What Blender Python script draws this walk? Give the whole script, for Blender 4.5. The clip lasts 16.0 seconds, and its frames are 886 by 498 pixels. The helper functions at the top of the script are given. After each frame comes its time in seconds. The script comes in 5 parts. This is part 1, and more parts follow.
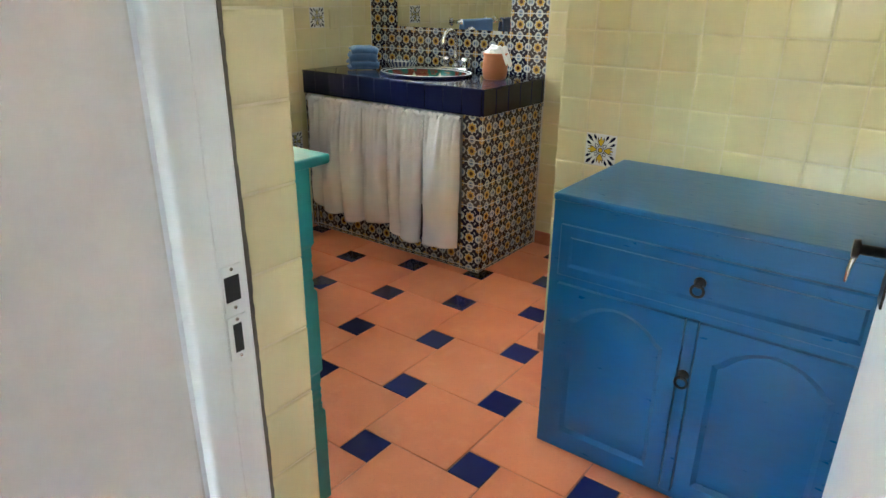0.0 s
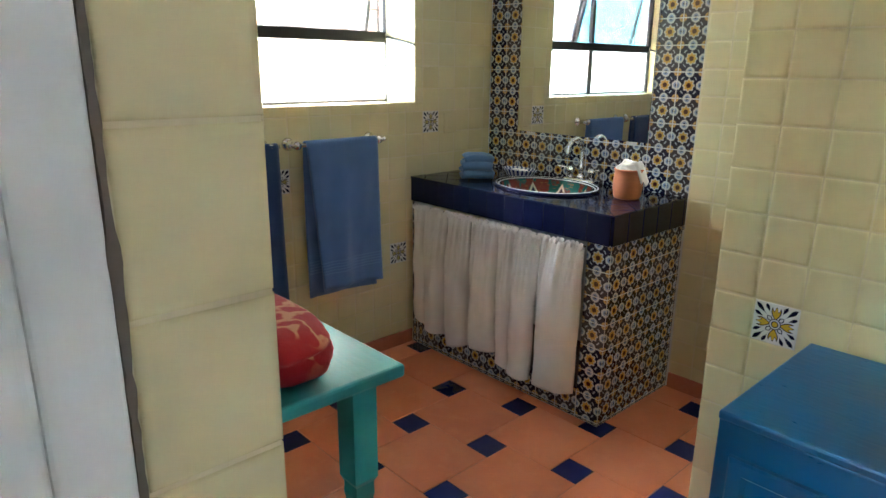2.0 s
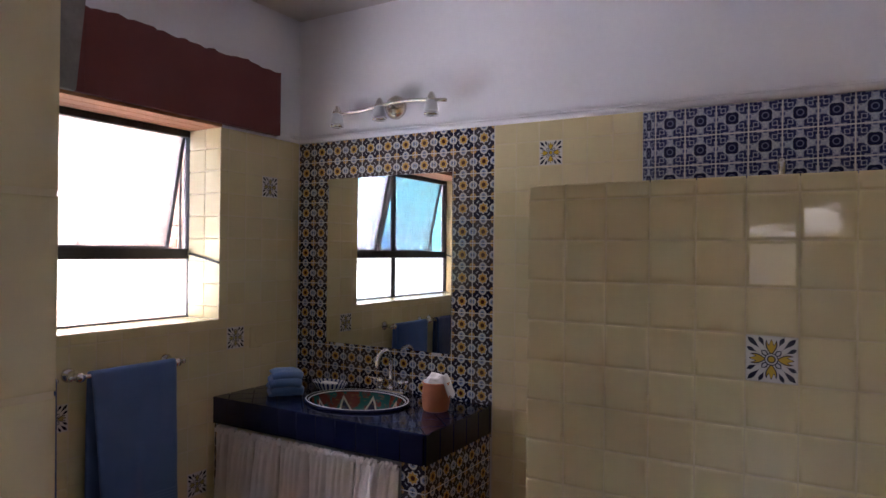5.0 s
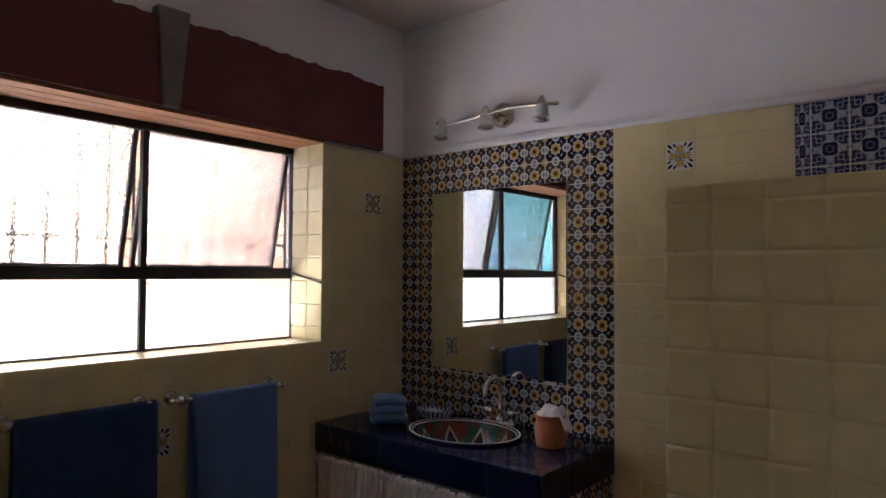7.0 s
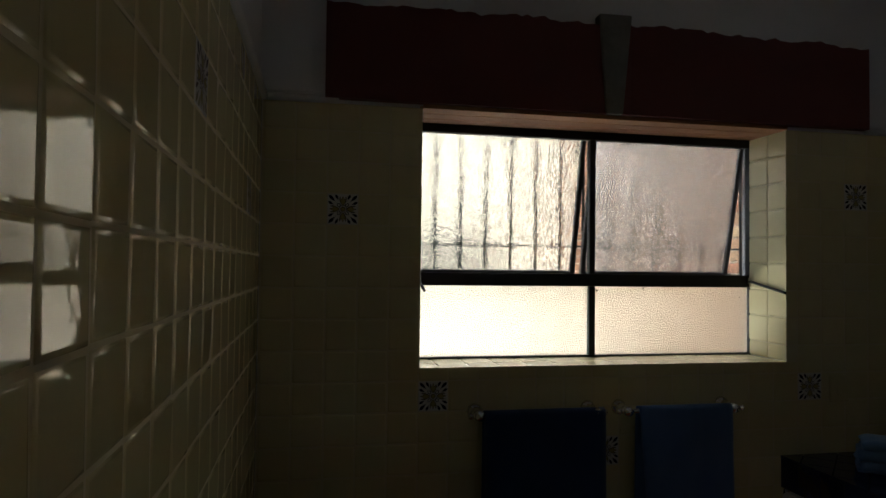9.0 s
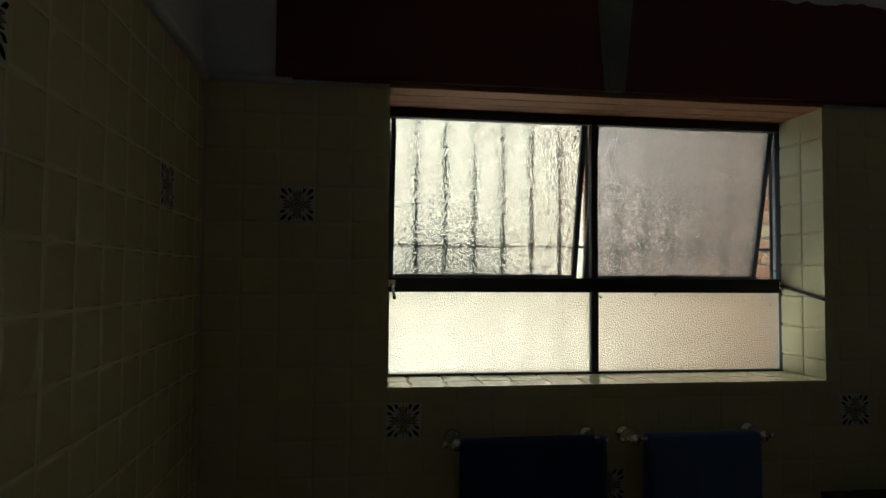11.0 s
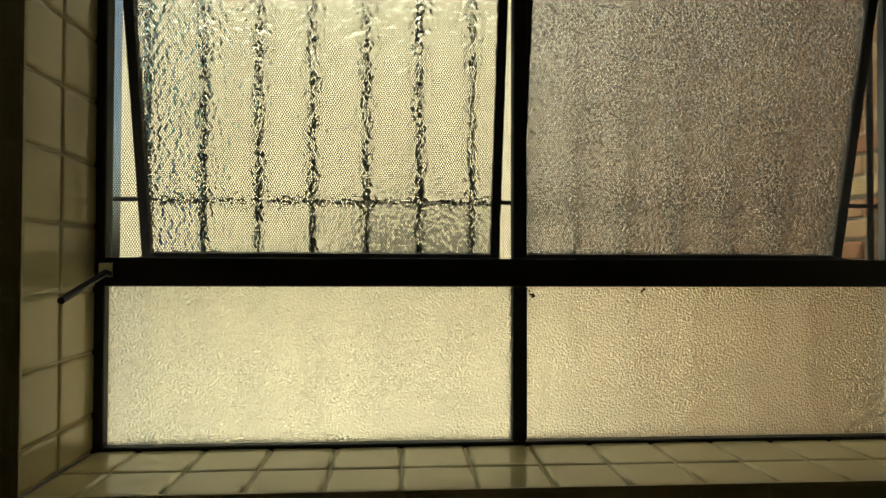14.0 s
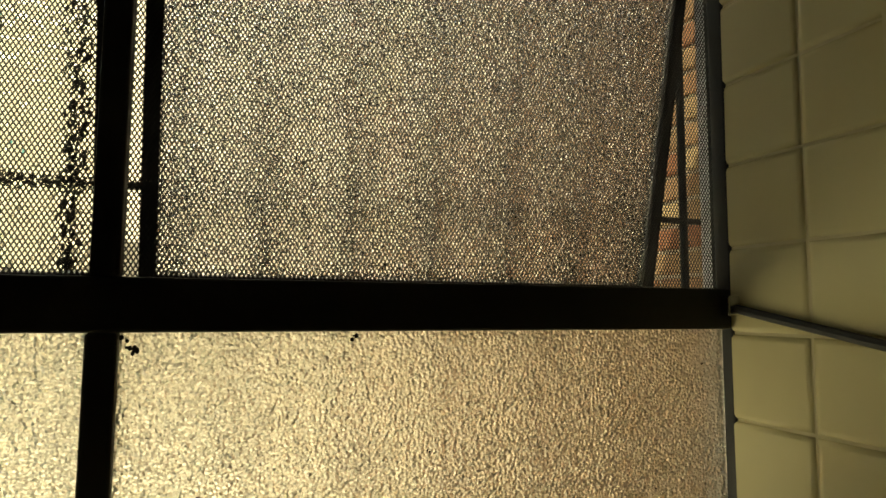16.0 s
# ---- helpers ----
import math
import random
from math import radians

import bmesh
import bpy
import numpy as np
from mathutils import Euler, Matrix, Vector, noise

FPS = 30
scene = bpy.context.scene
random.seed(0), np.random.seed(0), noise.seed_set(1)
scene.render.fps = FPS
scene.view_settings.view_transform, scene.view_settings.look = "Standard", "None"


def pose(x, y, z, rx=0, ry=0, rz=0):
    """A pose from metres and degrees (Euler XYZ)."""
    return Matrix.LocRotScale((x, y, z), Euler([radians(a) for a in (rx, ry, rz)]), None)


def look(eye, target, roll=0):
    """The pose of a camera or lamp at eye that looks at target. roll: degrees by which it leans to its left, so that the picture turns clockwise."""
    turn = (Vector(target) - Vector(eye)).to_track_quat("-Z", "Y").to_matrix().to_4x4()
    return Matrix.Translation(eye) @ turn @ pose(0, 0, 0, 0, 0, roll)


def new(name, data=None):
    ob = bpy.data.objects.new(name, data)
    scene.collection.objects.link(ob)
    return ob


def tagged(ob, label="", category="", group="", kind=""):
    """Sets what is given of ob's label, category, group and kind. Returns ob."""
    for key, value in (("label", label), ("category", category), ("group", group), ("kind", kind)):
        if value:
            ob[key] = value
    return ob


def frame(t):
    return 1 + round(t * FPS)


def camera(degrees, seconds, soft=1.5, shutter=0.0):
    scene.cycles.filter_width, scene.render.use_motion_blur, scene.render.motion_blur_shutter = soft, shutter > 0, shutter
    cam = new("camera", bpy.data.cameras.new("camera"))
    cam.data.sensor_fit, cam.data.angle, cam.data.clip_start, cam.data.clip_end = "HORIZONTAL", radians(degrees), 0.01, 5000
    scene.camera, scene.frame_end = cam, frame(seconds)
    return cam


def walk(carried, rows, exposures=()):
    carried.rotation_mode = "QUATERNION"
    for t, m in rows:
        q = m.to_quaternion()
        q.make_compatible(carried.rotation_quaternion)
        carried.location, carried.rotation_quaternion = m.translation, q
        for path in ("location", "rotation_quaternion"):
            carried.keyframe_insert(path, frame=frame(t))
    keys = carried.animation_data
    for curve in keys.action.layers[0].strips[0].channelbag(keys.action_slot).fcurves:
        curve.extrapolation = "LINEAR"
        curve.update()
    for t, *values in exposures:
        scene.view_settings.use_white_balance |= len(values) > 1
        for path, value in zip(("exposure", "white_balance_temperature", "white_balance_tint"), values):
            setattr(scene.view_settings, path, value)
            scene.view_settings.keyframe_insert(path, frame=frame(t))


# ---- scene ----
cam = camera(68.7, 16.0)
PATH = [
    (0, (2.691, -2.9, 1.252), (1.581, -1.41, 0.511), 0.6),
    (0.5, (2.618, -2.772, 1.245), (1.413, -1.384, 0.456), 0.4),
    (1, (2.516, -2.647, 1.265), (1.261, -1.306, 0.475), 0.6),
    (1.5, (2.472, -2.584, 1.329), (1.133, -1.311, 0.564), 0.6),
    (2, (2.397, -2.537, 1.37), (0.983, -1.231, 0.83), 0.6),
    (2.5, (2.374, -2.508, 1.395), (0.94, -1.171, 1.0), 0.6),
    (3, (2.405, -2.493, 1.426), (1.033, -1.066, 1.136), 0.8),
    (3.5, (2.431, -2.526, 1.489), (1.248, -0.923, 1.311), 0.8),
    (4, (2.426, -2.551, 1.531), (1.378, -0.85, 1.45), 0.7),
    (6.5, (2.322, -2.48, 1.518), (1.29, -0.769, 1.595), 0.5),
    (7, (2.261, -2.363, 1.514), (0.973, -0.835, 1.587), 0.3),
    (7.5, (2.14, -2.344, 1.507), (0.618, -1.048, 1.578), 0.5),
    (8, (2.16, -2.292, 1.508), (0.445, -1.266, 1.586), 0.2),
    (8.5, (2.164, -2.271, 1.531), (0.253, -1.685, 1.6), 0.5),
    (9, (2.167, -2.262, 1.549), (0.204, -1.881, 1.606), 0.7),
    (11.5, (1.809, -1.914, 1.524), (-0.176, -1.678, 1.595), 0.3),
    (12, (1.705, -1.81, 1.513), (-0.288, -1.645, 1.559), 0.2),
    (12.5, (1.518, -1.744, 1.512), (-0.477, -1.613, 1.546), 0.3),
    (13, (1.347, -1.623, 1.51), (-0.648, -1.491, 1.535), 0.5),
    (13.5, (1.127, -1.483, 1.517), (-0.867, -1.34, 1.541), 0.3),
    (14, (0.901, -1.414, 1.528), (-1.094, -1.277, 1.562), 0.2),
    (14.5, (0.71, -1.339, 1.534), (-1.285, -1.212, 1.594), 0.3),
    (15, (0.597, -1.23, 1.513), (-1.394, -1.08, 1.637), 0.3),
    (15.5, (0.459, -1.163, 1.516), (-1.516, -0.888, 1.666), 0.1),
    (16, (0.414, -1.121, 1.503), (-1.455, -0.435, 1.691), 0.3),
]
EXPOSURES = [(0, 6.65, 5700, -1), (1.5, 6.95, 5500, -2), (2.5, 5.15, 5400, 13), (3.5, 4.65, 5600, 32), (4, 4.75, 5600, 33),
             (6.5, 4.65, 5800, 26), (7, 4.0, 6000, 26), (7.5, 2.95, 6500, 25), (8, 2.4, 6600, 19), (8.5, 2.2, 6300, 12), (9, 2.15, 5800, 5),
             (11.5, 1.6, 5700, -4), (12.5, 1.4, 6000, -8), (13.5, 1.1, 7300, -11), (16, 1.1, 9200, -7)]
walk(cam, [(t, look(eye, target, roll)) for t, eye, target, roll in PATH], EXPOSURES)

# ---- world, sun and hall daylight ----
world = bpy.data.worlds.new("sky")
scene.world = world
world.use_nodes = True
wn = world.node_tree.nodes
sky = wn.new("ShaderNodeTexSky")
sky.sky_type, sky.sun_disc = "NISHITA", False
sky.sun_elevation, sky.sun_rotation = radians(55), radians(131)
sky.dust_density = 6.0
world.node_tree.links.new(sky.outputs[0], wn["Background"].inputs[0])
wn["Background"].inputs[1].default_value = 0.15
sun = new("sun", bpy.data.lights.new("sun", "SUN"))
sun.data.energy, sun.data.angle, sun.data.color = 5.0, radians(0.6), (1.0, 0.93, 0.82)
sun.matrix_world = look((12 * math.sin(radians(131)), 12 * math.cos(radians(131)), 12 * math.tan(radians(55))), (0, 0, 0))
# daylight of the hall's window, behind the walker
hall_day = new("hall_window_daylight", bpy.data.lights.new("hall_window_daylight", "AREA"))
hall_day.data.shape, hall_day.data.size, hall_day.data.size_y = "RECTANGLE", 0.9, 1.5
hall_day.data.energy, hall_day.data.color = 0.055, (1.0, 0.83, 0.62)
hall_day.matrix_world = look((2.06, -6.28, 1.5), (2.3, 0, 1.3))

# added unseen lamp before the house opposite, for sky light through the upper panes
sky_fill = new("sky_fill_lamp", bpy.data.lights.new("sky_fill_lamp", "AREA"))
sky_fill.data.shape, sky_fill.data.size, sky_fill.data.size_y = "RECTANGLE", 4.6, 1.3
sky_fill.data.energy, sky_fill.data.color = 17.0, (0.92, 0.95, 1.0)
sky_fill.matrix_world = look((-4.3, -1.9, 4.45), (1.9, -1.2, 1.0))
# added lamp below the sill, imitating patio bounce through the same window
patio_fill = new("patio_fill_lamp", bpy.data.lights.new("patio_fill_lamp", "AREA"))
patio_fill.data.shape, patio_fill.data.size, patio_fill.data.size_y = "RECTANGLE", 2.8, 0.9
patio_fill.data.energy, patio_fill.data.color = 9.0, (1.0, 0.97, 0.90)
patio_fill.matrix_world = look((-1.15, -2.1, 0.55), (1.2, -1.2, 2.6))

# ---- node helpers ----
class Nodes:
    """Small wrapper to write procedural materials as formulas."""

    def __init__(self, name, rough=0.5, metal=0.0, spec=0.5, coat=0.0):
        self.mat = bpy.data.materials.new(name)
        self.mat.use_nodes = True
        self.t = self.mat.node_tree
        self.b = self.t.nodes["Principled BSDF"]
        self.put("Roughness", rough), self.put("Metallic", metal), self.put("Specular IOR Level", spec)
        if coat:
            self.put("Coat Weight", coat), self.put("Coat Roughness", 0.06)

    def put(self, socket, value):
        if hasattr(value, "is_output"):
            self.t.links.new(value, self.b.inputs[socket])
        else:
            self.b.inputs[socket].default_value = (*value, 1) if isinstance(value, tuple) and len(value) == 3 else value

    def feed(self, socket, value):
        if hasattr(value, "is_output"):
            self.t.links.new(value, socket)
        else:
            socket.default_value = (*value, 1) if isinstance(value, tuple) and len(value) == 3 and socket.type == "RGBA" else value

    def m(self, op, a, b=0.0, c=0.0):
        n = self.t.nodes.new("ShaderNodeMath")
        n.operation = op
        for s, v in zip(n.inputs, (a, b, c)):
            self.feed(s, v)
        return n.outputs[0]

    def lt(self, a, b, soft=0.02):
        """1 where a is under b, with a soft edge."""
        n = self.t.nodes.new("ShaderNodeMapRange")
        n.interpolation_type = "SMOOTHSTEP"
        d = self.m("SUBTRACT", b, a)
        self.feed(n.inputs[0], d)
        n.inputs[1].default_value, n.inputs[2].default_value = -soft, soft
        return n.outputs[0]

    def mix(self, f, a, b):
        n = self.t.nodes.new("ShaderNodeMix")
        n.data_type = "RGBA"
        self.feed(n.inputs[0], f), self.feed(n.inputs[6], a), self.feed(n.inputs[7], b)
        return n.outputs[2]

    def coord(self, kind="Object"):
        return self.t.nodes.new("ShaderNodeTexCoord").outputs[kind]

    def xyz(self, v):
        n = self.t.nodes.new("ShaderNodeSeparateXYZ")
        self.feed(n.inputs[0], v)
        return n.outputs

    def world_pos(self):
        return self.t.nodes.new("ShaderNodeNewGeometry").outputs["Position"]

    def noise(self, scale, detail=3.0, vec=None, rough=0.55, stretch=None):
        n = self.t.nodes.new("ShaderNodeTexNoise")
        vec = vec if vec is not None else self.world_pos()
        if stretch:
            mp = self.t.nodes.new("ShaderNodeMapping")
            self.feed(mp.inputs[0], vec)
            mp.inputs["Scale"].default_value = stretch
            vec = mp.outputs[0]
        self.feed(n.inputs["Vector"], vec)
        n.inputs["Scale"].default_value, n.inputs["Detail"].default_value, n.inputs["Roughness"].default_value = scale, detail, rough
        return n.outputs[0]

    def voronoi(self, scale, feature="F1", vec=None):
        n = self.t.nodes.new("ShaderNodeTexVoronoi")
        n.feature = feature
        self.feed(n.inputs["Vector"], vec if vec is not None else self.world_pos())
        n.inputs["Scale"].default_value = scale
        return n.outputs["Distance"]

    def ramp(self, f, lo, hi):
        n = self.t.nodes.new("ShaderNodeMapRange")
        self.feed(n.inputs[0], f)
        n.inputs[1].default_value, n.inputs[2].default_value = lo, hi
        return n.outputs[0]

    def rnd(self):
        return self.t.nodes.new("ShaderNodeObjectInfo").outputs["Random"]

    def bump(self, height, strength=0.2, dist=0.002, target=None):
        n = self.t.nodes.new("ShaderNodeBump")
        n.inputs["Strength"].default_value, n.inputs["Distance"].default_value = strength, dist
        self.feed(n.inputs["Height"], height)
        self.t.links.new(n.outputs[0], (target or self.b).inputs["Normal"])

    def colour(self, c):
        self.put("Base Color", c)
        return self.mat


def varied(name, lo, hi, scale=6.0, rough=0.5, grain=60.0, bump=0.15, metal=0.0, spec=0.5, coat=0.0, stretch=None, dist=0.002, per_object=0.0):
    """A surface whose colour wanders between lo and hi at two scales, with fine relief."""
    n = Nodes(name, rough, metal, spec, coat)
    big, fine = n.noise(scale, 4.0, stretch=stretch), n.noise(grain, 3.0, stretch=stretch)
    f = n.m("ADD", n.m("MULTIPLY", n.ramp(big, 0.3, 0.7), 0.7), n.m("MULTIPLY", n.ramp(fine, 0.3, 0.7), 0.3))
    if per_object:
        f = n.m("ADD", n.m("MULTIPLY", f, 1 - per_object), n.m("MULTIPLY", n.rnd(), per_object))
    n.put("Roughness", n.m("ADD", n.m("MULTIPLY", fine, 0.12), rough - 0.06))
    n.bump(fine, bump, dist)
    return n.colour(n.mix(f, lo, hi))


def glazed_tile(name, base, other, rough=0.045, per=0.6):
    """Plain glazed tile: tone varies from piece to piece, with a slightly wavy glaze."""
    n = Nodes(name, rough, 0.0, 0.5)
    f = n.m("ADD", n.m("MULTIPLY", n.rnd(), per), n.m("MULTIPLY", n.ramp(n.noise(7.0, 3.0), 0.3, 0.7), 1 - per))
    n.put("Roughness", n.m("ADD", n.m("MULTIPLY", n.noise(30.0), 0.05), rough - 0.02))
    n.bump(n.noise(22.0, 2.0), 0.12, 0.004)
    return n.colour(n.mix(f, base, other))


def polar(n):
    u = n.xyz(n.coord("UV"))
    x, y = n.m("SUBTRACT", u[0], 0.5), n.m("SUBTRACT", u[1], 0.5)
    r = n.m("SQRT", n.m("ADD", n.m("MULTIPLY", x, x), n.m("MULTIPLY", y, y)))
    ax, ay = n.m("ABSOLUTE", x), n.m("ABSOLUTE", y)
    return x, y, ax, ay, r, n.m("ARCTAN2", y, x)


NAVY = (0.008, 0.010, 0.032)


def sunflower_tile():
    """Hand-painted tile: ochre flower with brown heart, navy arms, pale blue ground, ochre corners."""
    n = Nodes("sunflower_tile_glaze", 0.16)
    x, y, ax, ay, r, a = polar(n)
    wob = n.m("MULTIPLY", n.m("SUBTRACT", n.noise(9.0, 2.0, n.coord("UV")), 0.5), 0.09)
    r = n.m("ADD", r, wob)
    c4, c8 = n.m("COSINE", n.m("MULTIPLY", a, 4.0)), n.m("COSINE", n.m("MULTIPLY", a, 8.0))
    lo, hi = n.m("MINIMUM", ax, ay), n.m("MAXIMUM", ax, ay)
    gap = n.m("SUBTRACT", 0.5, hi)
    # navy ground; a pale scalloped half-moon with a blue heart at the middle of each edge
    moon = n.m("ADD", n.m("SQRT", n.m("ADD", n.m("MULTIPLY", gap, gap), n.m("MULTIPLY", lo, lo))), wob)
    col = n.mix(n.lt(moon, 0.185), NAVY, (0.60, 0.60, 0.56))
    col = n.mix(n.lt(moon, 0.115), col, (0.24, 0.31, 0.44))
    col = n.mix(n.lt(moon, 0.045), col, NAVY)
    # pale curl along each diagonal arm
    notch = n.m("MULTIPLY", n.lt(n.m("ABSOLUTE", n.m("SUBTRACT", r, 0.39)), 0.018), n.lt(c4, -0.72, 0.1))
    col = n.mix(notch, col, (0.50, 0.54, 0.58))
    dx, dy = n.m("SUBTRACT", 0.5, ax), n.m("SUBTRACT", 0.5, ay)
    dc = n.m("SQRT", n.m("ADD", n.m("MULTIPLY", dx, dx), n.m("MULTIPLY", dy, dy)))
    col = n.mix(n.lt(dc, 0.17), col, NAVY)
    col = n.mix(n.lt(dc, 0.135), col, (0.56, 0.36, 0.13))
    col = n.mix(n.lt(dc, 0.06), col, (0.30, 0.16, 0.06))
    col = n.mix(n.lt(r, n.m("ADD", 0.238, n.m("MULTIPLY", c8, 0.03))), col, (0.60, 0.58, 0.53))
    col = n.mix(n.lt(r, n.m("ADD", 0.192, n.m("MULTIPLY", c8, 0.026))), col, (0.56, 0.34, 0.06))
    col = n.mix(n.lt(r, 0.1), col, (0.06, 0.016, 0.008))
    col = n.mix(n.m("MULTIPLY", n.rnd(), 0.22), col, (0.34, 0.26, 0.16))
    n.bump(n.noise(25.0, 2.0), 0.1, 0.003)
    return n.colour(col)


def flower_tile(name, petal_colour):
    """White accent tile: four tulip-shaped petals round a ringed eye, navy sprigs in the corners."""
    n = Nodes(name, 0.14)
    x, y, ax, ay, r, a = polar(n)
    lo, hi = n.m("MINIMUM", ax, ay), n.m("MAXIMUM", ax, ay)
    col = n.mix(n.noise(6.0, 2.0, n.coord("UV")), (0.72, 0.70, 0.64), (0.64, 0.63, 0.59))

    def lens(along, across, start, end, wide, skew=1.0):
        f = n.m("MAXIMUM", n.m("MINIMUM", n.m("DIVIDE", n.m("SUBTRACT", along, start), end - start), 1.0), 0.0)
        s = n.m("SINE", n.m("MULTIPLY", n.m("POWER", f, skew), math.pi))
        return n.m("SUBTRACT", n.m("MULTIPLY", s, wide), n.m("ABSOLUTE", across))

    belly = lens(hi, lo, 0.09, 0.56, 0.115)
    tip = n.m("SUBTRACT", n.m("ADD", 0.375, n.m("MULTIPLY", n.m("COSINE", n.m("MULTIPLY", lo, 2 * math.pi / 0.105)), 0.055)), hi)
    petal = n.m("MINIMUM", belly, tip)
    col = n.mix(n.lt(0.0, petal, 0.006), col, NAVY)
    col = n.mix(n.lt(0.024, petal, 0.006), col, petal_colour)
    d, e = n.m("MULTIPLY", n.m("ADD", ax, ay), 0.7071), n.m("MULTIPLY", n.m("SUBTRACT", ax, ay), 0.7071)
    ae = n.m("ABSOLUTE", e)
    drop = lens(d, e, 0.30, 0.65, 0.05, 1.7)
    side = lens(n.m("ADD", n.m("MULTIPLY", d, 0.90), n.m("MULTIPLY", ae, 0.436)), n.m("SUBTRACT", n.m("MULTIPLY", ae, 0.90), n.m("MULTIPLY", d, 0.30)), 0.30, 0.53, 0.04, 1.6)
    bud = lens(d, e, 0.10, 0.27, 0.06)
    col = n.mix(n.lt(0.0, n.m("MAXIMUM", n.m("MAXIMUM", drop, side), bud), 0.006), col, NAVY)
    col = n.mix(n.lt(0.026, bud, 0.006), col, (0.60, 0.60, 0.57))
    for size, c in ((0.135, NAVY), (0.115, (0.66, 0.65, 0.60)), (0.085, NAVY), (0.06, petal_colour)):
        col = n.mix(n.lt(r, size, 0.008), col, c)
    n.bump(n.noise(25.0, 2.0), 0.1, 0.003)
    return n.colour(col)


def blue_leaf_tile():
    """Blue-on-white tile: a dark lobed diamond in a pale cross, navy foliage with pale veins in the corners."""
    n = Nodes("blue_leaf_tile_glaze", 0.14)
    x, y, ax, ay, r, a = polar(n)
    uv = n.coord("UV")
    lo, hi = n.m("MINIMUM", ax, ay), n.m("MAXIMUM", ax, ay)
    wob = n.m("MULTIPLY", n.m("SUBTRACT", n.noise(11.0, 2.0, uv), 0.5), 0.10)
    dia = n.m("ADD", n.m("ADD", ax, ay), wob)
    c4 = n.m("COSINE", n.m("MULTIPLY", a, 4.0))
    pale = n.mix(n.ramp(n.noise(9.0, 2.0, uv), 0.35, 0.65), (0.47, 0.49, 0.54), (0.30, 0.32, 0.42))
    dark = n.mix(n.ramp(n.noise(7.0, 2.0, uv), 0.35, 0.65), (0.018, 0.022, 0.075), (0.04, 0.05, 0.14))
    # corner foliage, cut by curling pale veins
    corner = n.m("MULTIPLY", n.lt(n.m("ADD", 0.085, n.m("MULTIPLY", wob, 1.2)), lo, 0.02), n.lt(0.40, dia, 0.03))
    curl = n.m("SINE", n.m("ADD", n.m("MULTIPLY", n.m("SUBTRACT", hi, lo), 26.0), n.m("MULTIPLY", n.m("SINE", n.m("MULTIPLY", n.m("ADD", ax, ay), 19.0)), 1.9)))
    veins = n.lt(0.62, curl, 0.18)
    col = n.mix(n.m("MULTIPLY", corner, n.m("SUBTRACT", 1.0, n.m("MULTIPLY", veins, 0.75))), pale, dark)
    # small buds at the middle of each edge
    col = n.mix(n.m("MULTIPLY", n.lt(0.44, hi, 0.02), n.lt(lo, 0.06, 0.02)), col, (0.10, 0.11, 0.22))
    heart = n.m("SUBTRACT", 0.225, n.m("MULTIPLY", c4, 0.022))
    col = n.mix(n.lt(r, heart, 0.012), col, (0.012, 0.014, 0.05))
    col = n.mix(n.lt(n.m("ABSOLUTE", n.m("SUBTRACT", r, 0.10)), 0.018, 0.012), col, (0.14, 0.15, 0.25))
    n.bump(n.noise(25.0, 2.0), 0.1, 0.003)
    return n.colour(col)


def painted_bowl():
    """Painted basin: navy with ochre triangle lines, green and rust fillings."""
    n = Nodes("painted_basin_glaze", 0.12)
    u = n.xyz(n.coord("UV"))
    tri = n.m("MULTIPLY", n.m("POWER", n.m("PINGPONG", n.m("MULTIPLY", u[0], 18.0), 1.0), 0.7), 0.75)
    d = n.m("SUBTRACT", n.m("ADD", u[1], -0.15), tri)
    side = n.lt(0.0, d, 0.02)
    k = n.noise(4.0, 2.0, n.coord("UV"), stretch=(6.0, 1.0, 1.0))
    rich = n.mix(n.ramp(k, 0.46, 0.54), (0.025, 0.10, 0.075), (0.16, 0.035, 0.02))
    col = n.mix(side, (0.012, 0.012, 0.028), rich)
    col = n.mix(n.lt(n.m("ABSOLUTE", d), 0.04), col, (0.52, 0.43, 0.28))
    dots = n.lt(n.voronoi(26.0, "F1", n.coord("UV")), 0.22)
    col = n.mix(n.m("MULTIPLY", dots, 0.5), col, (0.32, 0.16, 0.04))
    return n.colour(col)


def textured_glass(name, scale, strength, dist, rough, tint, mottle=0.0, feature="F1"):
    """Patterned window glass: a refracting pane with a hammered face."""
    n = Nodes(name, rough, 0.0, 0.5)
    n.put("Transmission Weight", 1.0), n.put("IOR", 1.4)
    h = n.m("ADD", n.voronoi(scale, feature), n.m("MULTIPLY", n.noise(scale * 0.6, 2.0), 0.8))
    n.bump(h, strength, dist)
    # Grain of light seen through the relief, put into the glass tint.
    cell_tone = n.ramp(n.voronoi(scale * 0.9, "F1"), 0.15, 0.75)
    dulled = n.m("ADD", n.m("MULTIPLY", cell_tone, 0.55), n.m("MULTIPLY", n.ramp(n.noise(6.0, 4.0), 0.35, 0.7), 0.25))
    dulled = n.m("ADD", dulled, n.m("MULTIPLY", n.ramp(n.noise(150.0, 2.0), 0.44, 0.58), 0.4))
    return n.colour(n.mix(n.m("MULTIPLY", dulled, mottle), tint, tuple(c * 0.45 for c in tint)))


